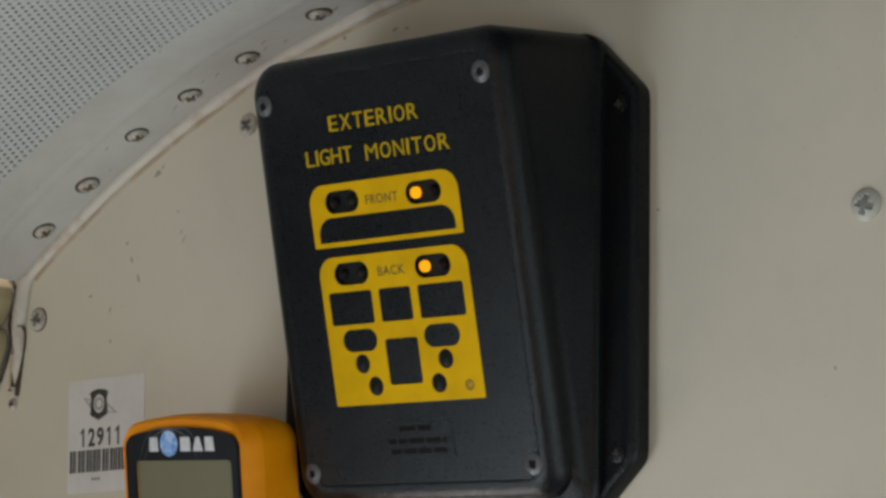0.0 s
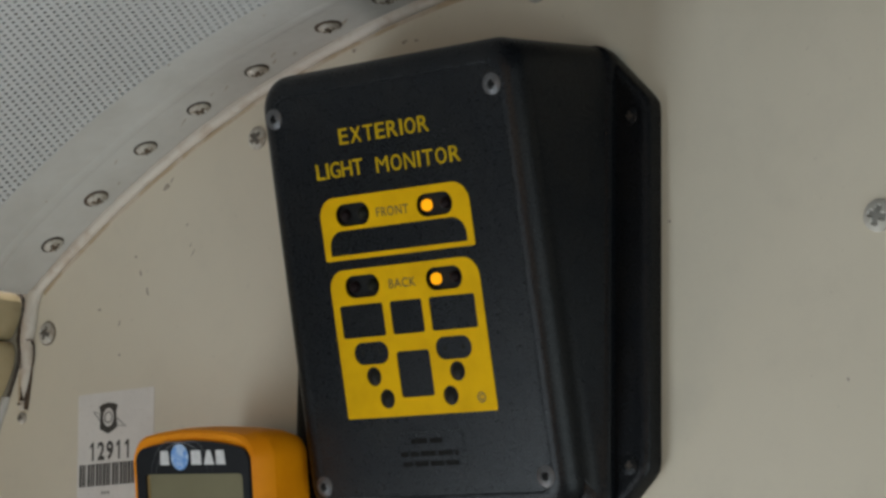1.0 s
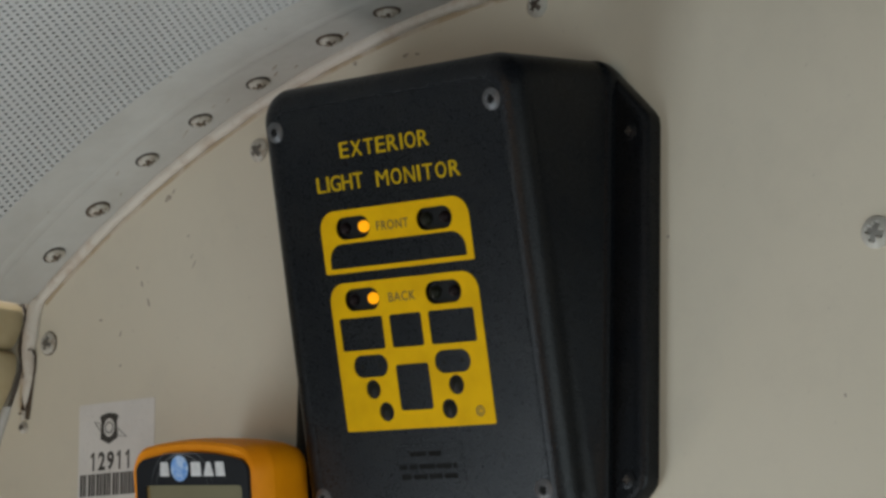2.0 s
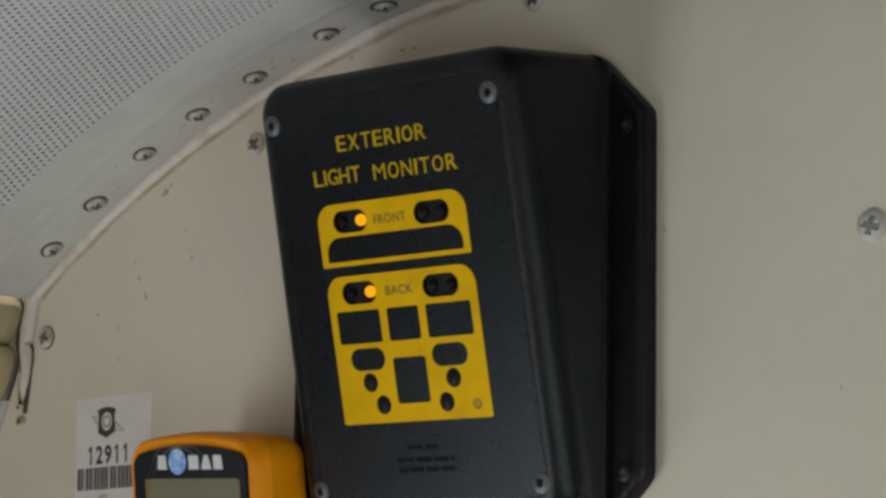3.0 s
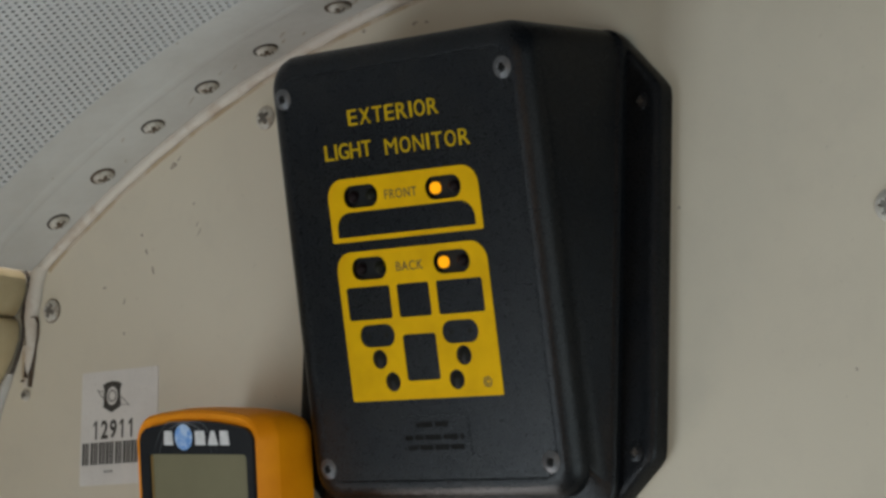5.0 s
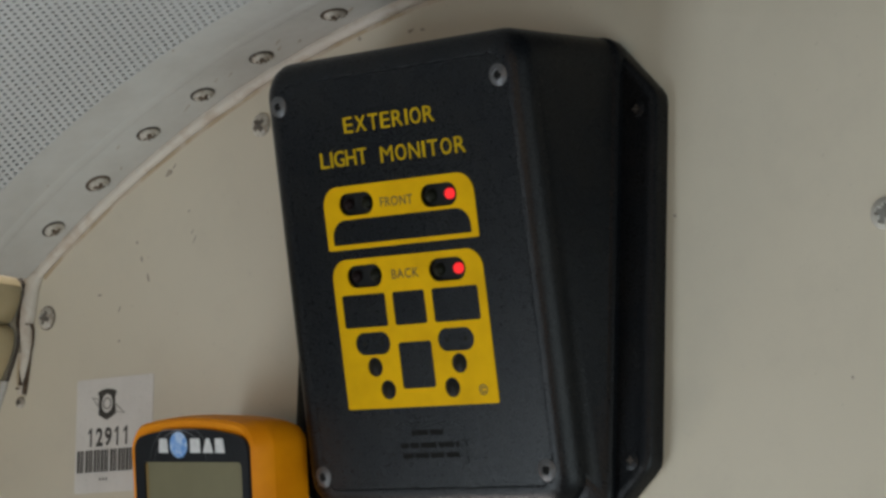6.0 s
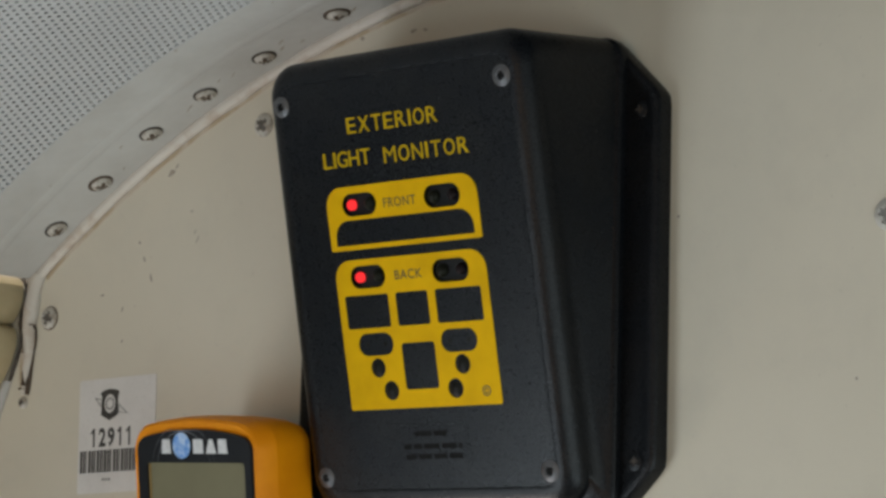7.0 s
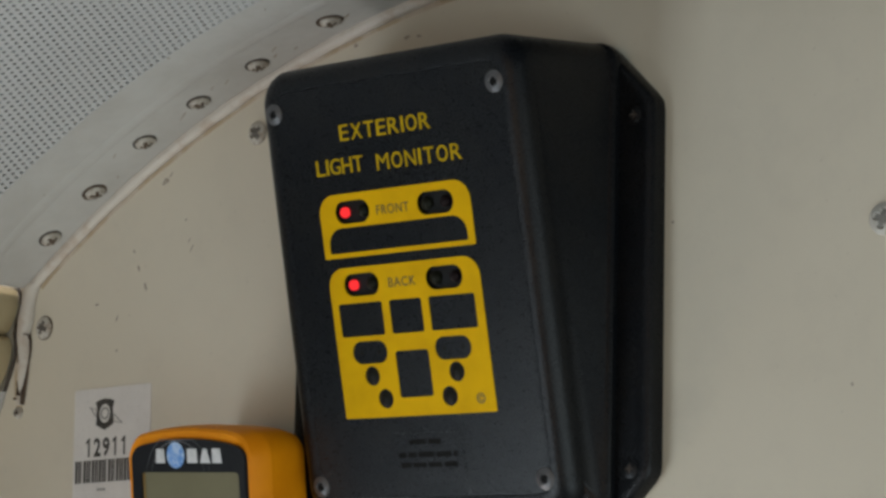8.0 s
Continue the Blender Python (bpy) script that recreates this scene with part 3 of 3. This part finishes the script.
screw("panel_screw", 0.0022, 0.0022, [M_PSCREW, M_GRIME_SHADE], pose(-0.1742, 0, 0.0322, 0, 10, 0), "small screw at the end of the sealant strip", "screws of the header panel")

# ---- the exterior light monitor ----
BASE = Vector((0.0464, 0.0, 0.058))
TILT = 13.34
FACE = Matrix.Translation(Vector((0.0, -0.0195, 0.0)) - BASE) @ Matrix.Rotation(radians(TILT), 4, 'X')
# FACE: u to the right, -y out of the cover, v up along the cover

monitor = tagged(new("light_monitor"), "black plastic exterior light monitor with yellow panels, lit indicator lamps", "light monitor")
monitor.location = BASE


def on_face(bm, off=0.0):
    return moved(bm, FACE @ Matrix.Translation((0, -off, 0)))


def wall_ring(pts, y):
    return [Vector((x, y, z)) - BASE for x, z in pts]


def face_ring(pts, off):
    return [FACE @ Vector((u, -off, v)) for u, v in pts]


def build_housing():
    n = 8
    rings = [wall_ring(rounded(-0.0130, 0.1072, -0.0172, 0.1344, 0.008, n, (0.012, 0.007, 0.007, 0.012)), -0.0042),
             wall_ring(rounded(-0.0130, 0.1076, -0.0172, 0.1344, 0.008, n, (0.012, 0.007, 0.007, 0.012)), -0.0082),
             wall_ring(rounded(-0.0127, 0.1072, -0.0171, 0.1344, 0.008, n, (0.012, 0.007, 0.007, 0.012)), -0.0090),
             wall_ring(rounded(-0.0122, 0.1058, -0.0170, 0.1343, 0.008, n, (0.012, 0.007, 0.007, 0.012)), -0.0094)]
    o = (-0.0070, 0.1010, -0.0118, 0.1338)

    def flared(pts):                               # a little wider towards the foot on the side of the label
        return [(u - 0.0016 * (o[3] - v) / (o[3] - o[2]) if u < 0.04 else u, v) for u, v in pts]
    q = 0.0065
    for k in range(7):
        a = radians(90 * k / 6)
        i = q * (1 - math.cos(a))
        rings.append(face_ring(flared(rounded(o[0] + i, o[1] - i, o[2] + i, o[3] - i, 0.0105 - i * 0.6, n)), -q + q * math.sin(a)))
    i = 0.0072
    rings.append(face_ring(rounded(o[0] + i, o[1] - i, o[2] + i, o[3] - i, 0.006, n), -0.0001))
    rings.append(face_ring(rounded(o[0] + i, o[1] - i, o[2] + i, o[3] - i, 0.006, n), -0.0030))
    part("housing", loft(rings, True, False), M_CASE, monitor, "black moulded wedge-shaped housing", 50)
    part("circuit_board", on_face(sheet([rounded(0.0006, 0.0936, -0.0042, 0.1262, 0.004)], 0.0010), -0.0025), M_BOARD, monitor)


def build_back_plate():
    x0, x1, z0, z1, c = -0.0262, 0.1203, -0.0172, 0.1345, 0.0190

    def octagon(inset):
        k = inset * 0.414
        a, b, e, f = x0 + inset, x1 - inset, z0 + inset, z1 - inset
        d = c - inset + k
        pts = [(b - d, e), (b, e + d), (b, f - d), (b - d, f), (a + d, f), (a, f - d), (a, e + d), (a + d, e)]
        out = []
        for i, (x, z) in enumerate(pts):          # corners rounded a little
            px, pz = pts[i - 1]
            nx, nz = pts[(i + 1) % 8]
            for (qx, qz) in ((px, pz), (nx, nz)):
                ln = math.hypot(qx - x, qz - z)
                out.append((x + (qx - x) / ln * 0.003, z + (qz - z) / ln * 0.003))
            out.insert(-1, (x * 0.6 + (out[-1][0] + out[-2][0]) * 0.2, z * 0.6 + (out[-1][1] + out[-2][1]) * 0.2))
        return out
    rings = [wall_ring(octagon(0.0), -0.0001), wall_ring(octagon(0.0), -0.0052), wall_ring(octagon(0.0004), -0.0060), wall_ring(octagon(0.0012), -0.0064),
             wall_ring(octagon(0.0034), -0.0064), wall_ring(octagon(0.0046), -0.0062), wall_ring(octagon(0.0060), -0.0061)]
    plate = part("back_plate", loft(rings), M_CASE, monitor, "black back plate with cut corners", 40)
    for x, z in ((0.1130, 0.0035), (0.1130, 0.1108), (-0.0205, 0.0035), (-0.0205, 0.1108)):
        part("mounting_screw", moved(screw_head(0.0028, 0.0010), Matrix.Translation(Vector((x, -0.0060, z)) - BASE)), [M_CASE, M_GRIME_SHADE], plate, "blackened mounting screw")


SLOT_R = 0.0036
SLOTS = [(0.0213, 0.0357, 0.0864), (0.0553, 0.0698, 0.0862), (0.0211, 0.0357, 0.0634), (0.0550, 0.0697, 0.0632), (0.0211, 0.0357, 0.0419), (0.0551, 0.0697, 0.0415)]
ROUND = [(0.0282, 0.0344), (0.0326, 0.0270), (0.0627, 0.0341), (0.0588, 0.0267)]


def slot_outline(s, grow=0.0):
    a, b, v = s
    return rounded(a - grow, b + grow, v - SLOT_R - grow, v + SLOT_R + grow, SLOT_R + grow - 1e-5, 8)


def build_cover():
    holes = [slot_outline(s, 0.0001) for s in SLOTS[:4]]
    part("cover", on_face(sheet([rounded(0.0004, 0.0936, -0.0044, 0.1264, 0.0058)] + holes, 0.0012), -0.0014), M_PLATE, monitor, "black textured cover plate", 30)


LETTER_WIDTH = {"E": 0.0038, "T": 0.0040, "L": 0.0037, "X": 0.0046, "M": 0.0050, "I": 0.0010}


def build_panels():
    front = part("indicator_panel", on_face(sheet([rounded(0.0147, 0.0765, 0.0722, 0.0923, 0, 7, (0.0006, 0.0062, 0.0062, 0.0006)),
                                                   rounded(0.0171, 0.0739, 0.0737, 0.0816, 0, 7, (0.0004, 0.0055, 0.0055, 0.0004)),
                                                   slot_outline(SLOTS[0]), slot_outline(SLOTS[1])], 0.00025), -0.0002), M_YELLOW, monitor, "yellow printed panel of the front lamps")
    back = part("indicator_panel", on_face(sheet([rounded(0.0149, 0.0765, 0.0212, 0.0690, 0, 7, (0.0006, 0.0062, 0.0062, 0.0006)),
                                                  rounded(0.0175, 0.0358, 0.0471, 0.0577, 0.0009), rounded(0.0387, 0.0520, 0.0471, 0.0577, 0.0009),
                                                  rounded(0.0549, 0.0734, 0.0471, 0.0577, 0.0009), rounded(0.0387, 0.0524, 0.0270, 0.0417, 0.0011)]
                                                 + [slot_outline(s) for s in SLOTS[2:]] + [circle_pts(u, v, 0.0031) for u, v in ROUND], 0.00025), -0.0002),
                M_YELLOW, monitor, "yellow printed panel of the rear lamps")
    for words, u0, u1, v0, owner in (("FRONT", 0.0386, 0.0519, 0.0845, front), ("BACK", 0.0397, 0.0508, 0.0617, back)):
        part("lettering", on_face(lettering(words, u0, u1, v0, v0 + 0.0030, 0.00008, 0.012), 0.00005), M_INK, owner, "faded brown lettering")
    part("copyright_mark", on_face(lettering("\u00a9", 0.0692, 0.0726, 0.0238, 0.0272, 0.00008, 0.015), 0.00005), M_INK, back, "small faded ring mark")
    for words, u0, u1, v0 in (("EXTERIOR", 0.0272, 0.0645, 0.1088), ("LIGHT", 0.0156, 0.0354, 0.0986), ("MONITOR", 0.0411, 0.0754, 0.0982)):
        wide = [LETTER_WIDTH.get(c, 0.0043) for c in words]
        gap = (u1 - u0 - sum(wide)) / (len(words) - 1)
        bm = bmesh.new()
        u = u0
        for c, w in zip(words, wide):
            one = bpy.data.meshes.new("letter")
            glyph = lettering(c, u, u + w, v0, v0 + 0.0050, 0.0002, -0.004 if c in "MN" else 0.004)
            glyph.to_mesh(one)
            glyph.free()
            bm.from_mesh(one)
            bpy.data.meshes.remove(one)
            u += w + gap
        part("lettering", on_face(bm, -0.0002), M_LETTER, monitor, "yellow engraved capital letters")


def build_maker_plate():
    plate = part("maker_plate", on_face(sheet([rounded(0.0330, 0.0612, 0.0030, 0.0158, 0.0006)], 0.0003), -0.0002), M_PLATE, monitor, "black embossed maker's plate")
    rng = random.Random(2)
    for v, a, b in ((0.0122, 0.0400, 0.0530), (0.0082, 0.0350, 0.0590), (0.0050, 0.0355, 0.0595)):
        u = a
        while u < b:
            w = rng.uniform(0.003, 0.007)
            part("text_bar", on_face(sheet([rounded(u, min(u + w, b), v, v + 0.0016, 0.0002, 2)], 0.0002), 0.0001), M_MATTE, plate)
            u += w + 0.0009


def build_cover_screws():
    for u, v, turn in ((0.0004, 0.1203, 30), (0.0912, 0.1198, 10), (0.0915, 0.0003, 55), (0.0002, -0.0002, 25)):
        m = FACE @ Matrix.Translation((u, 0.0003, v)) @ pose(0, 0, 0, 0, turn, 0)
        # recess faces are coloured matte black
        part("cover_screw", moved(screw_head(0.0034, 0.0012, 0.0004, 0.42, 0.20), m), [M_ZINC, M_MATTE], monitor, "dull zinc cross-head screw")


LAMPS = []


def led_ball(lit, dark, r=0.0021, rim=0.0008):
    """A small lamp, set towards the driver: one half glows, the other is dark; it turns in its socket."""
    bm = bmesh.new()
    bmesh.ops.create_uvsphere(bm, u_segments=24, v_segments=12, radius=r)
    for f in bm.faces:
        f.material_index = 0 if f.calc_center_median().y < -rim else 1
        f.smooth = True
    me = bpy.data.meshes.new("indicator_lamp")
    bm.to_mesh(me)
    bm.free()
    me.materials.append(lit)
    me.materials.append(dark)
    return me


def build_lamps():
    amber, red, dark = led_ball(M_AMBER, M_AMBER_OFF), led_ball(M_RED, M_RED_OFF, 0.0019, 0.0008), led_ball(M_SMOKE, M_SMOKE)
    for row in (0, 2):
        for side, slot in (("left", SLOTS[row]), ("right", SLOTS[row + 1])):
            a, b, v = slot
            outer, inner = (a + 0.0031, b - 0.0035) if side == "left" else (b - 0.0038, a + 0.0032)
            for colour, u, me in (("amber", inner, amber), ("red", outer, red)):
                ob = new("indicator_lamp", me)
                ob.parent = monitor
                tagged(ob, "round %s indicator lamp, flashing" % colour)
                LAMPS.append((ob, colour, side, FACE @ Matrix.Translation((u, 0.0013, v)) @ pose(0, 0, 0, 0, 0, 40)))
    for a, b, v in SLOTS[4:]:
        for u in (a + 0.0036, b - 0.0036):
            ob = new("indicator_lamp", dark)
            ob.parent = monitor
            ob.matrix_basis = FACE @ Matrix.Translation((u, 0.0021, v))
            tagged(ob, "unlit dark indicator lamp")
    big = led_ball(M_SMOKE, M_SMOKE, 0.0040)
    for u, v in ROUND:
        ob = new("indicator_lamp", big)
        ob.parent = monitor
        ob.matrix_basis = FACE @ Matrix.Translation((u, 0.0032, v))
        tagged(ob, "unlit dark indicator lamp")


build_back_plate()
build_housing()
build_cover()
build_panels()
build_maker_plate()
build_cover_screws()
build_lamps()

# ---- the inventory label on the panel ----


def build_label():
    tag = tagged(new("inventory_label"), "white adhesive inventory label with emblem, number and barcode", "label")
    tag.matrix_basis = pose(-0.1225, 0, 0.0190, 0, -1.6, 0)
    part("label_film", sheet([rounded(-0.0200, 0.0206, -0.0210, 0.0206, 0.0010)], 0.00015), M_PAPER, tag)
    for k, digit in enumerate("12911"):
        u = -0.0137 + 0.0047 * k
        one = [(u + 0.0016, -0.0042), (u + 0.0025, -0.0042), (u + 0.0025, 0.0026), (u + 0.0018, 0.0026), (u + 0.0005, 0.0013), (u + 0.0005, 0.0004), (u + 0.0016, 0.0011)]
        shape = sheet([one], 0.00006) if digit == "1" else lettering(digit, u, u + 0.0037, -0.0042, 0.0026, 0.00006, 0.03)
        part("digit", moved(shape, Matrix.Translation((0, -0.00016, 0))), M_BLACKINK, tag)
    u = -0.0188
    for k in range(7):
        for w, gap in ((0.0013, 0.0004), (0.0009, 0.0003), (0.0006 + 0.0003 * (k % 2), 0.0010 - 0.0003 * (k % 3))):
            part("barcode_bar", moved(sheet([rounded(u, u + w, -0.0135, -0.0054, 0.00005, 1)], 0.00006), Matrix.Translation((0, -0.00016, 0))), M_BLACKINK, tag)
            u += w + gap
    for k in range(3):
        part("text_bar", moved(sheet([rounded(-0.0068 + 0.0016 * k, -0.0056 + 0.0016 * k, -0.0166, -0.0156, 0.0001, 1)], 0.00006), Matrix.Translation((0, -0.00016, 0))), M_GREYINK, tag)
    # emblem: a shield with a cap band, a ring and a thin slanting ribbon
    cu, cv = -0.0035, 0.0113
    shield = [(cu - 0.0050, cv + 0.0042), (cu - 0.0030, cv + 0.0050), (cu, cv + 0.0054), (cu + 0.0030, cv + 0.0050), (cu + 0.0050, cv + 0.0042), (cu + 0.0042, cv + 0.0020),
              (cu + 0.0044, cv - 0.0020), (cu + 0.0046, cv - 0.0040), (cu + 0.0020, cv - 0.0052), (cu, cv - 0.0060), (cu - 0.0020, cv - 0.0052), (cu - 0.0046, cv - 0.0040), (cu - 0.0044, cv - 0.0020), (cu - 0.0042, cv + 0.0020)]
    lift = Matrix.Translation((0, -0.00016, 0))
    part("emblem_shield", moved(sheet([shield, [(cu + 0.0034 * math.cos(t) * 0.85, cv + 0.0034 * math.sin(t)) for t in (2 * math.pi * i / 24 for i in range(24))]], 0.00006), lift), M_BLACKINK, tag, "dark printed shield emblem")
    part("emblem_ring", moved(sheet([circle_pts(cu, cv, 0.0023), circle_pts(cu, cv, 0.0016)], 0.00006), lift), M_GREYINK, tag)
    part("emblem_ribbon", moved(sheet([[(cu - 0.0084, cv + 0.0027), (cu - 0.0047, cv + 0.0019), (cu - 0.0044, cv - 0.0014)], [(cu - 0.0073, cv + 0.0022), (cu - 0.0049, cv + 0.0016), (cu - 0.0047, cv - 0.0006)]], 0.00006), lift), M_GREYINK, tag)
    part("emblem_ribbon", moved(sheet([[(cu + 0.0098, cv - 0.0041), (cu + 0.0047, cv - 0.0002), (cu + 0.0045, cv - 0.0034)], [(cu + 0.0086, cv - 0.0037), (cu + 0.0049, cv - 0.0009), (cu + 0.0048, cv - 0.0031)]], 0.00006), lift), M_GREYINK, tag)


build_label()

# ---- the orange handheld reader ----


def reader_outline(half, top, low, r, arch, n=10):
    """Tall outline with rounded corners and an arched top."""
    pts = []
    for u, v in rounded(-half, half, low, top, r, n):
        pts.append((u, v))
    out = []
    for i, (u, v) in enumerate(pts):
        out.append((u, v))
        nu, nv = pts[(i + 1) % len(pts)]
        if abs(v - top) < 1e-6 and abs(nv - top) < 1e-6 and abs(u - nu) > half * 0.5:
            for k in range(1, 14):
                out.append((u + (nu - u) * k / 14, v))
    lift = []
    for u, v in out:
        k = max(0.0, (v - (top - 2 * r)) / (2 * r))
        lift.append((u, v + arch * k * (1 - (u / half) ** 2)))
    return lift


def build_reader():
    place = Matrix.Translation((-0.03806, -0.0400, 0.00416))
    turn = Matrix.Rotation(radians(8.5), 4, 'X') @ Matrix.Rotation(radians(1.5), 4, 'Y')
    reader = tagged(new("handheld_reader"), "orange handheld electronic reader with grey-green screen", "handheld reader")
    reader.matrix_basis = place @ turn

    def ring(half, top, low, r, arch, off, shift=0.0):
        return [(u + shift, -off, v) for u, v in reader_outline(half, top, low, r, arch)]
    low = -0.095
    case = loft([ring(0.0232, 0.0085, low + 0.004, 0.0060, 0.0012, -0.0270, -0.0004), ring(0.0268, 0.0104, low + 0.001, 0.0065, 0.0014, -0.0250, -0.0004), ring(0.0279, 0.0114, low, 0.0070, 0.0026, -0.0200, -0.0006),
                 ring(0.0298, 0.0119, low, 0.0076, 0.0030, -0.0100, -0.0011), ring(0.0301, 0.0120, low, 0.0076, 0.0030, -0.0070, -0.0012), ring(0.0299, 0.0119, low, 0.0076, 0.0030, -0.0052, -0.0014), ring(0.0284, 0.0114, low + 0.001, 0.0072, 0.0030, -0.0006, -0.0020),
                 ring(0.0276, 0.0104, low + 0.002, 0.0066, 0.0030, 0.0004, -0.0020), ring(0.0266, 0.0088, low + 0.003, 0.0056, 0.0030, 0.0003, -0.0016)])
    part("case", case, M_ORANGE, reader, "orange rubbery case", 15)
    lcd_hole = rounded(-0.0229, 0.0226, -0.045, 0.0001, 0.0015, 4)
    part("bezel", moved(sheet([[(u - 0.0008, v) for u, v in reader_outline(0.0262, 0.0078, low + 0.006, 0.0038, 0.0032)], lcd_hole], 0.0017), Matrix.Translation((0, -0.0002, 0))), M_BEZEL, reader, "black front bezel")
    part("screen", moved(sheet([rounded(-0.0232, 0.0229, -0.0453, 0.0, 0.0015, 4)], 0.0002), Matrix.Translation((0, -0.00045, 0))), M_LCD, reader, "blank grey-green screen")
    face = Matrix.Translation((0, -0.00192, 0))
    part("screen_edge", moved(sheet([rounded(-0.0228, -0.0220, -0.0448, -0.0002, 0.0002, 2)], 0.0003), Matrix.Translation((0, -0.00066, 0))), M_EDGE, reader, "tan edge of the screen")
    marks = [[(-0.0152, 0.0031), (-0.0108, 0.0031), (-0.0112, 0.0078), (-0.0148, 0.0078)], [(-0.0004, 0.0031), (0.0044, 0.0031), (0.0040, 0.0078), (-0.0004, 0.0078)],
             [(0.0054, 0.0031), (0.0102, 0.0031), (0.0086, 0.0078), (0.0070, 0.0078)], [(0.0111, 0.0031), (0.0154, 0.0031), (0.0148, 0.0078), (0.0111, 0.0078)]]
    for pts in marks:
        part("logo_shape", moved(sheet([pts], 0.00006), face), M_WHITEINK, reader, "plain white logo shape")
    part("logo_disc", moved(sheet([[(-0.0058 + 0.0041 * math.cos(t), 0.0057 + 0.0043 * math.sin(t)) for t in (2 * math.pi * i / 36 for i in range(36))]], 0.00008), face), M_BLUEINK, reader, "blue and white logo disc")
    for k, (rad, w) in enumerate(((0.0118, 0.0003), (0.0140, 0.0002))):
        arc = [(-0.0052 + rad * math.cos(radians(a)) * 1.05, -0.0015 + rad * 1.02 * math.sin(radians(a))) for a in range(10, 171, 8)]
        arc_in = [(u, v - w) for u, v in reversed(arc)]
        part("logo_arc", moved(sheet([[(u, min(v, 0.0108)) for u, v in arc] + [(u, min(v, 0.0108 - w)) for u, v in arc_in]], 0.00005), face), M_SILVERINK, reader, "thin grey logo arc")
    mount = loft([[(u - 0.001, y, v) for u, v in rounded(-0.017, 0.017, -0.075, 0.0085, 0.006)] for y in (0.0255, 0.0300, 0.0330)])
    part("mount", mount, M_BEZEL, reader, "dark mounting bracket behind the case")


build_reader()


def motions():
    """The indicator lamps turn their glowing halves to the front and away again, in time with the flashing."""
    times = {("amber", "left"): [0.27, 0.77, 1.17, 1.57, 1.95, 2.35, 2.73, 3.17, 3.47, 3.95, 4.37, 4.80],
             ("amber", "right"): [-1, 0.37, 0.77, 1.17, 1.57, 1.95, 2.35, 2.73, 3.14, 3.57, 3.87, 4.37, 4.80, 5.18],
             ("red", "left"): [5.25, 5.65, 6.05, 6.45, 6.85, 7.25, 7.65, 9],
             ("red", "right"): [5.65, 6.05, 6.45, 6.85, 7.25, 7.65]}
    for ob, colour, side, place in LAMPS:
        switches = times[colour, side]
        turn, step = (0, 85) if switches[0] < 0 else (170, -85)
        rows = [(0.0, place @ pose(0, 0, 0, 0, 0, turn))]
        for t in switches:
            if not 0 < t < 8:
                continue
            f = round(t * FPS)
            for k in range(3):
                rows.append(((f - 1 + k) / FPS, place @ pose(0, 0, 0, 0, 0, turn + step * k)))
            turn += 2 * step
            step = -step
        rows.append((8.0, place @ pose(0, 0, 0, 0, 0, turn)))
        walk(ob, rows)


motions()
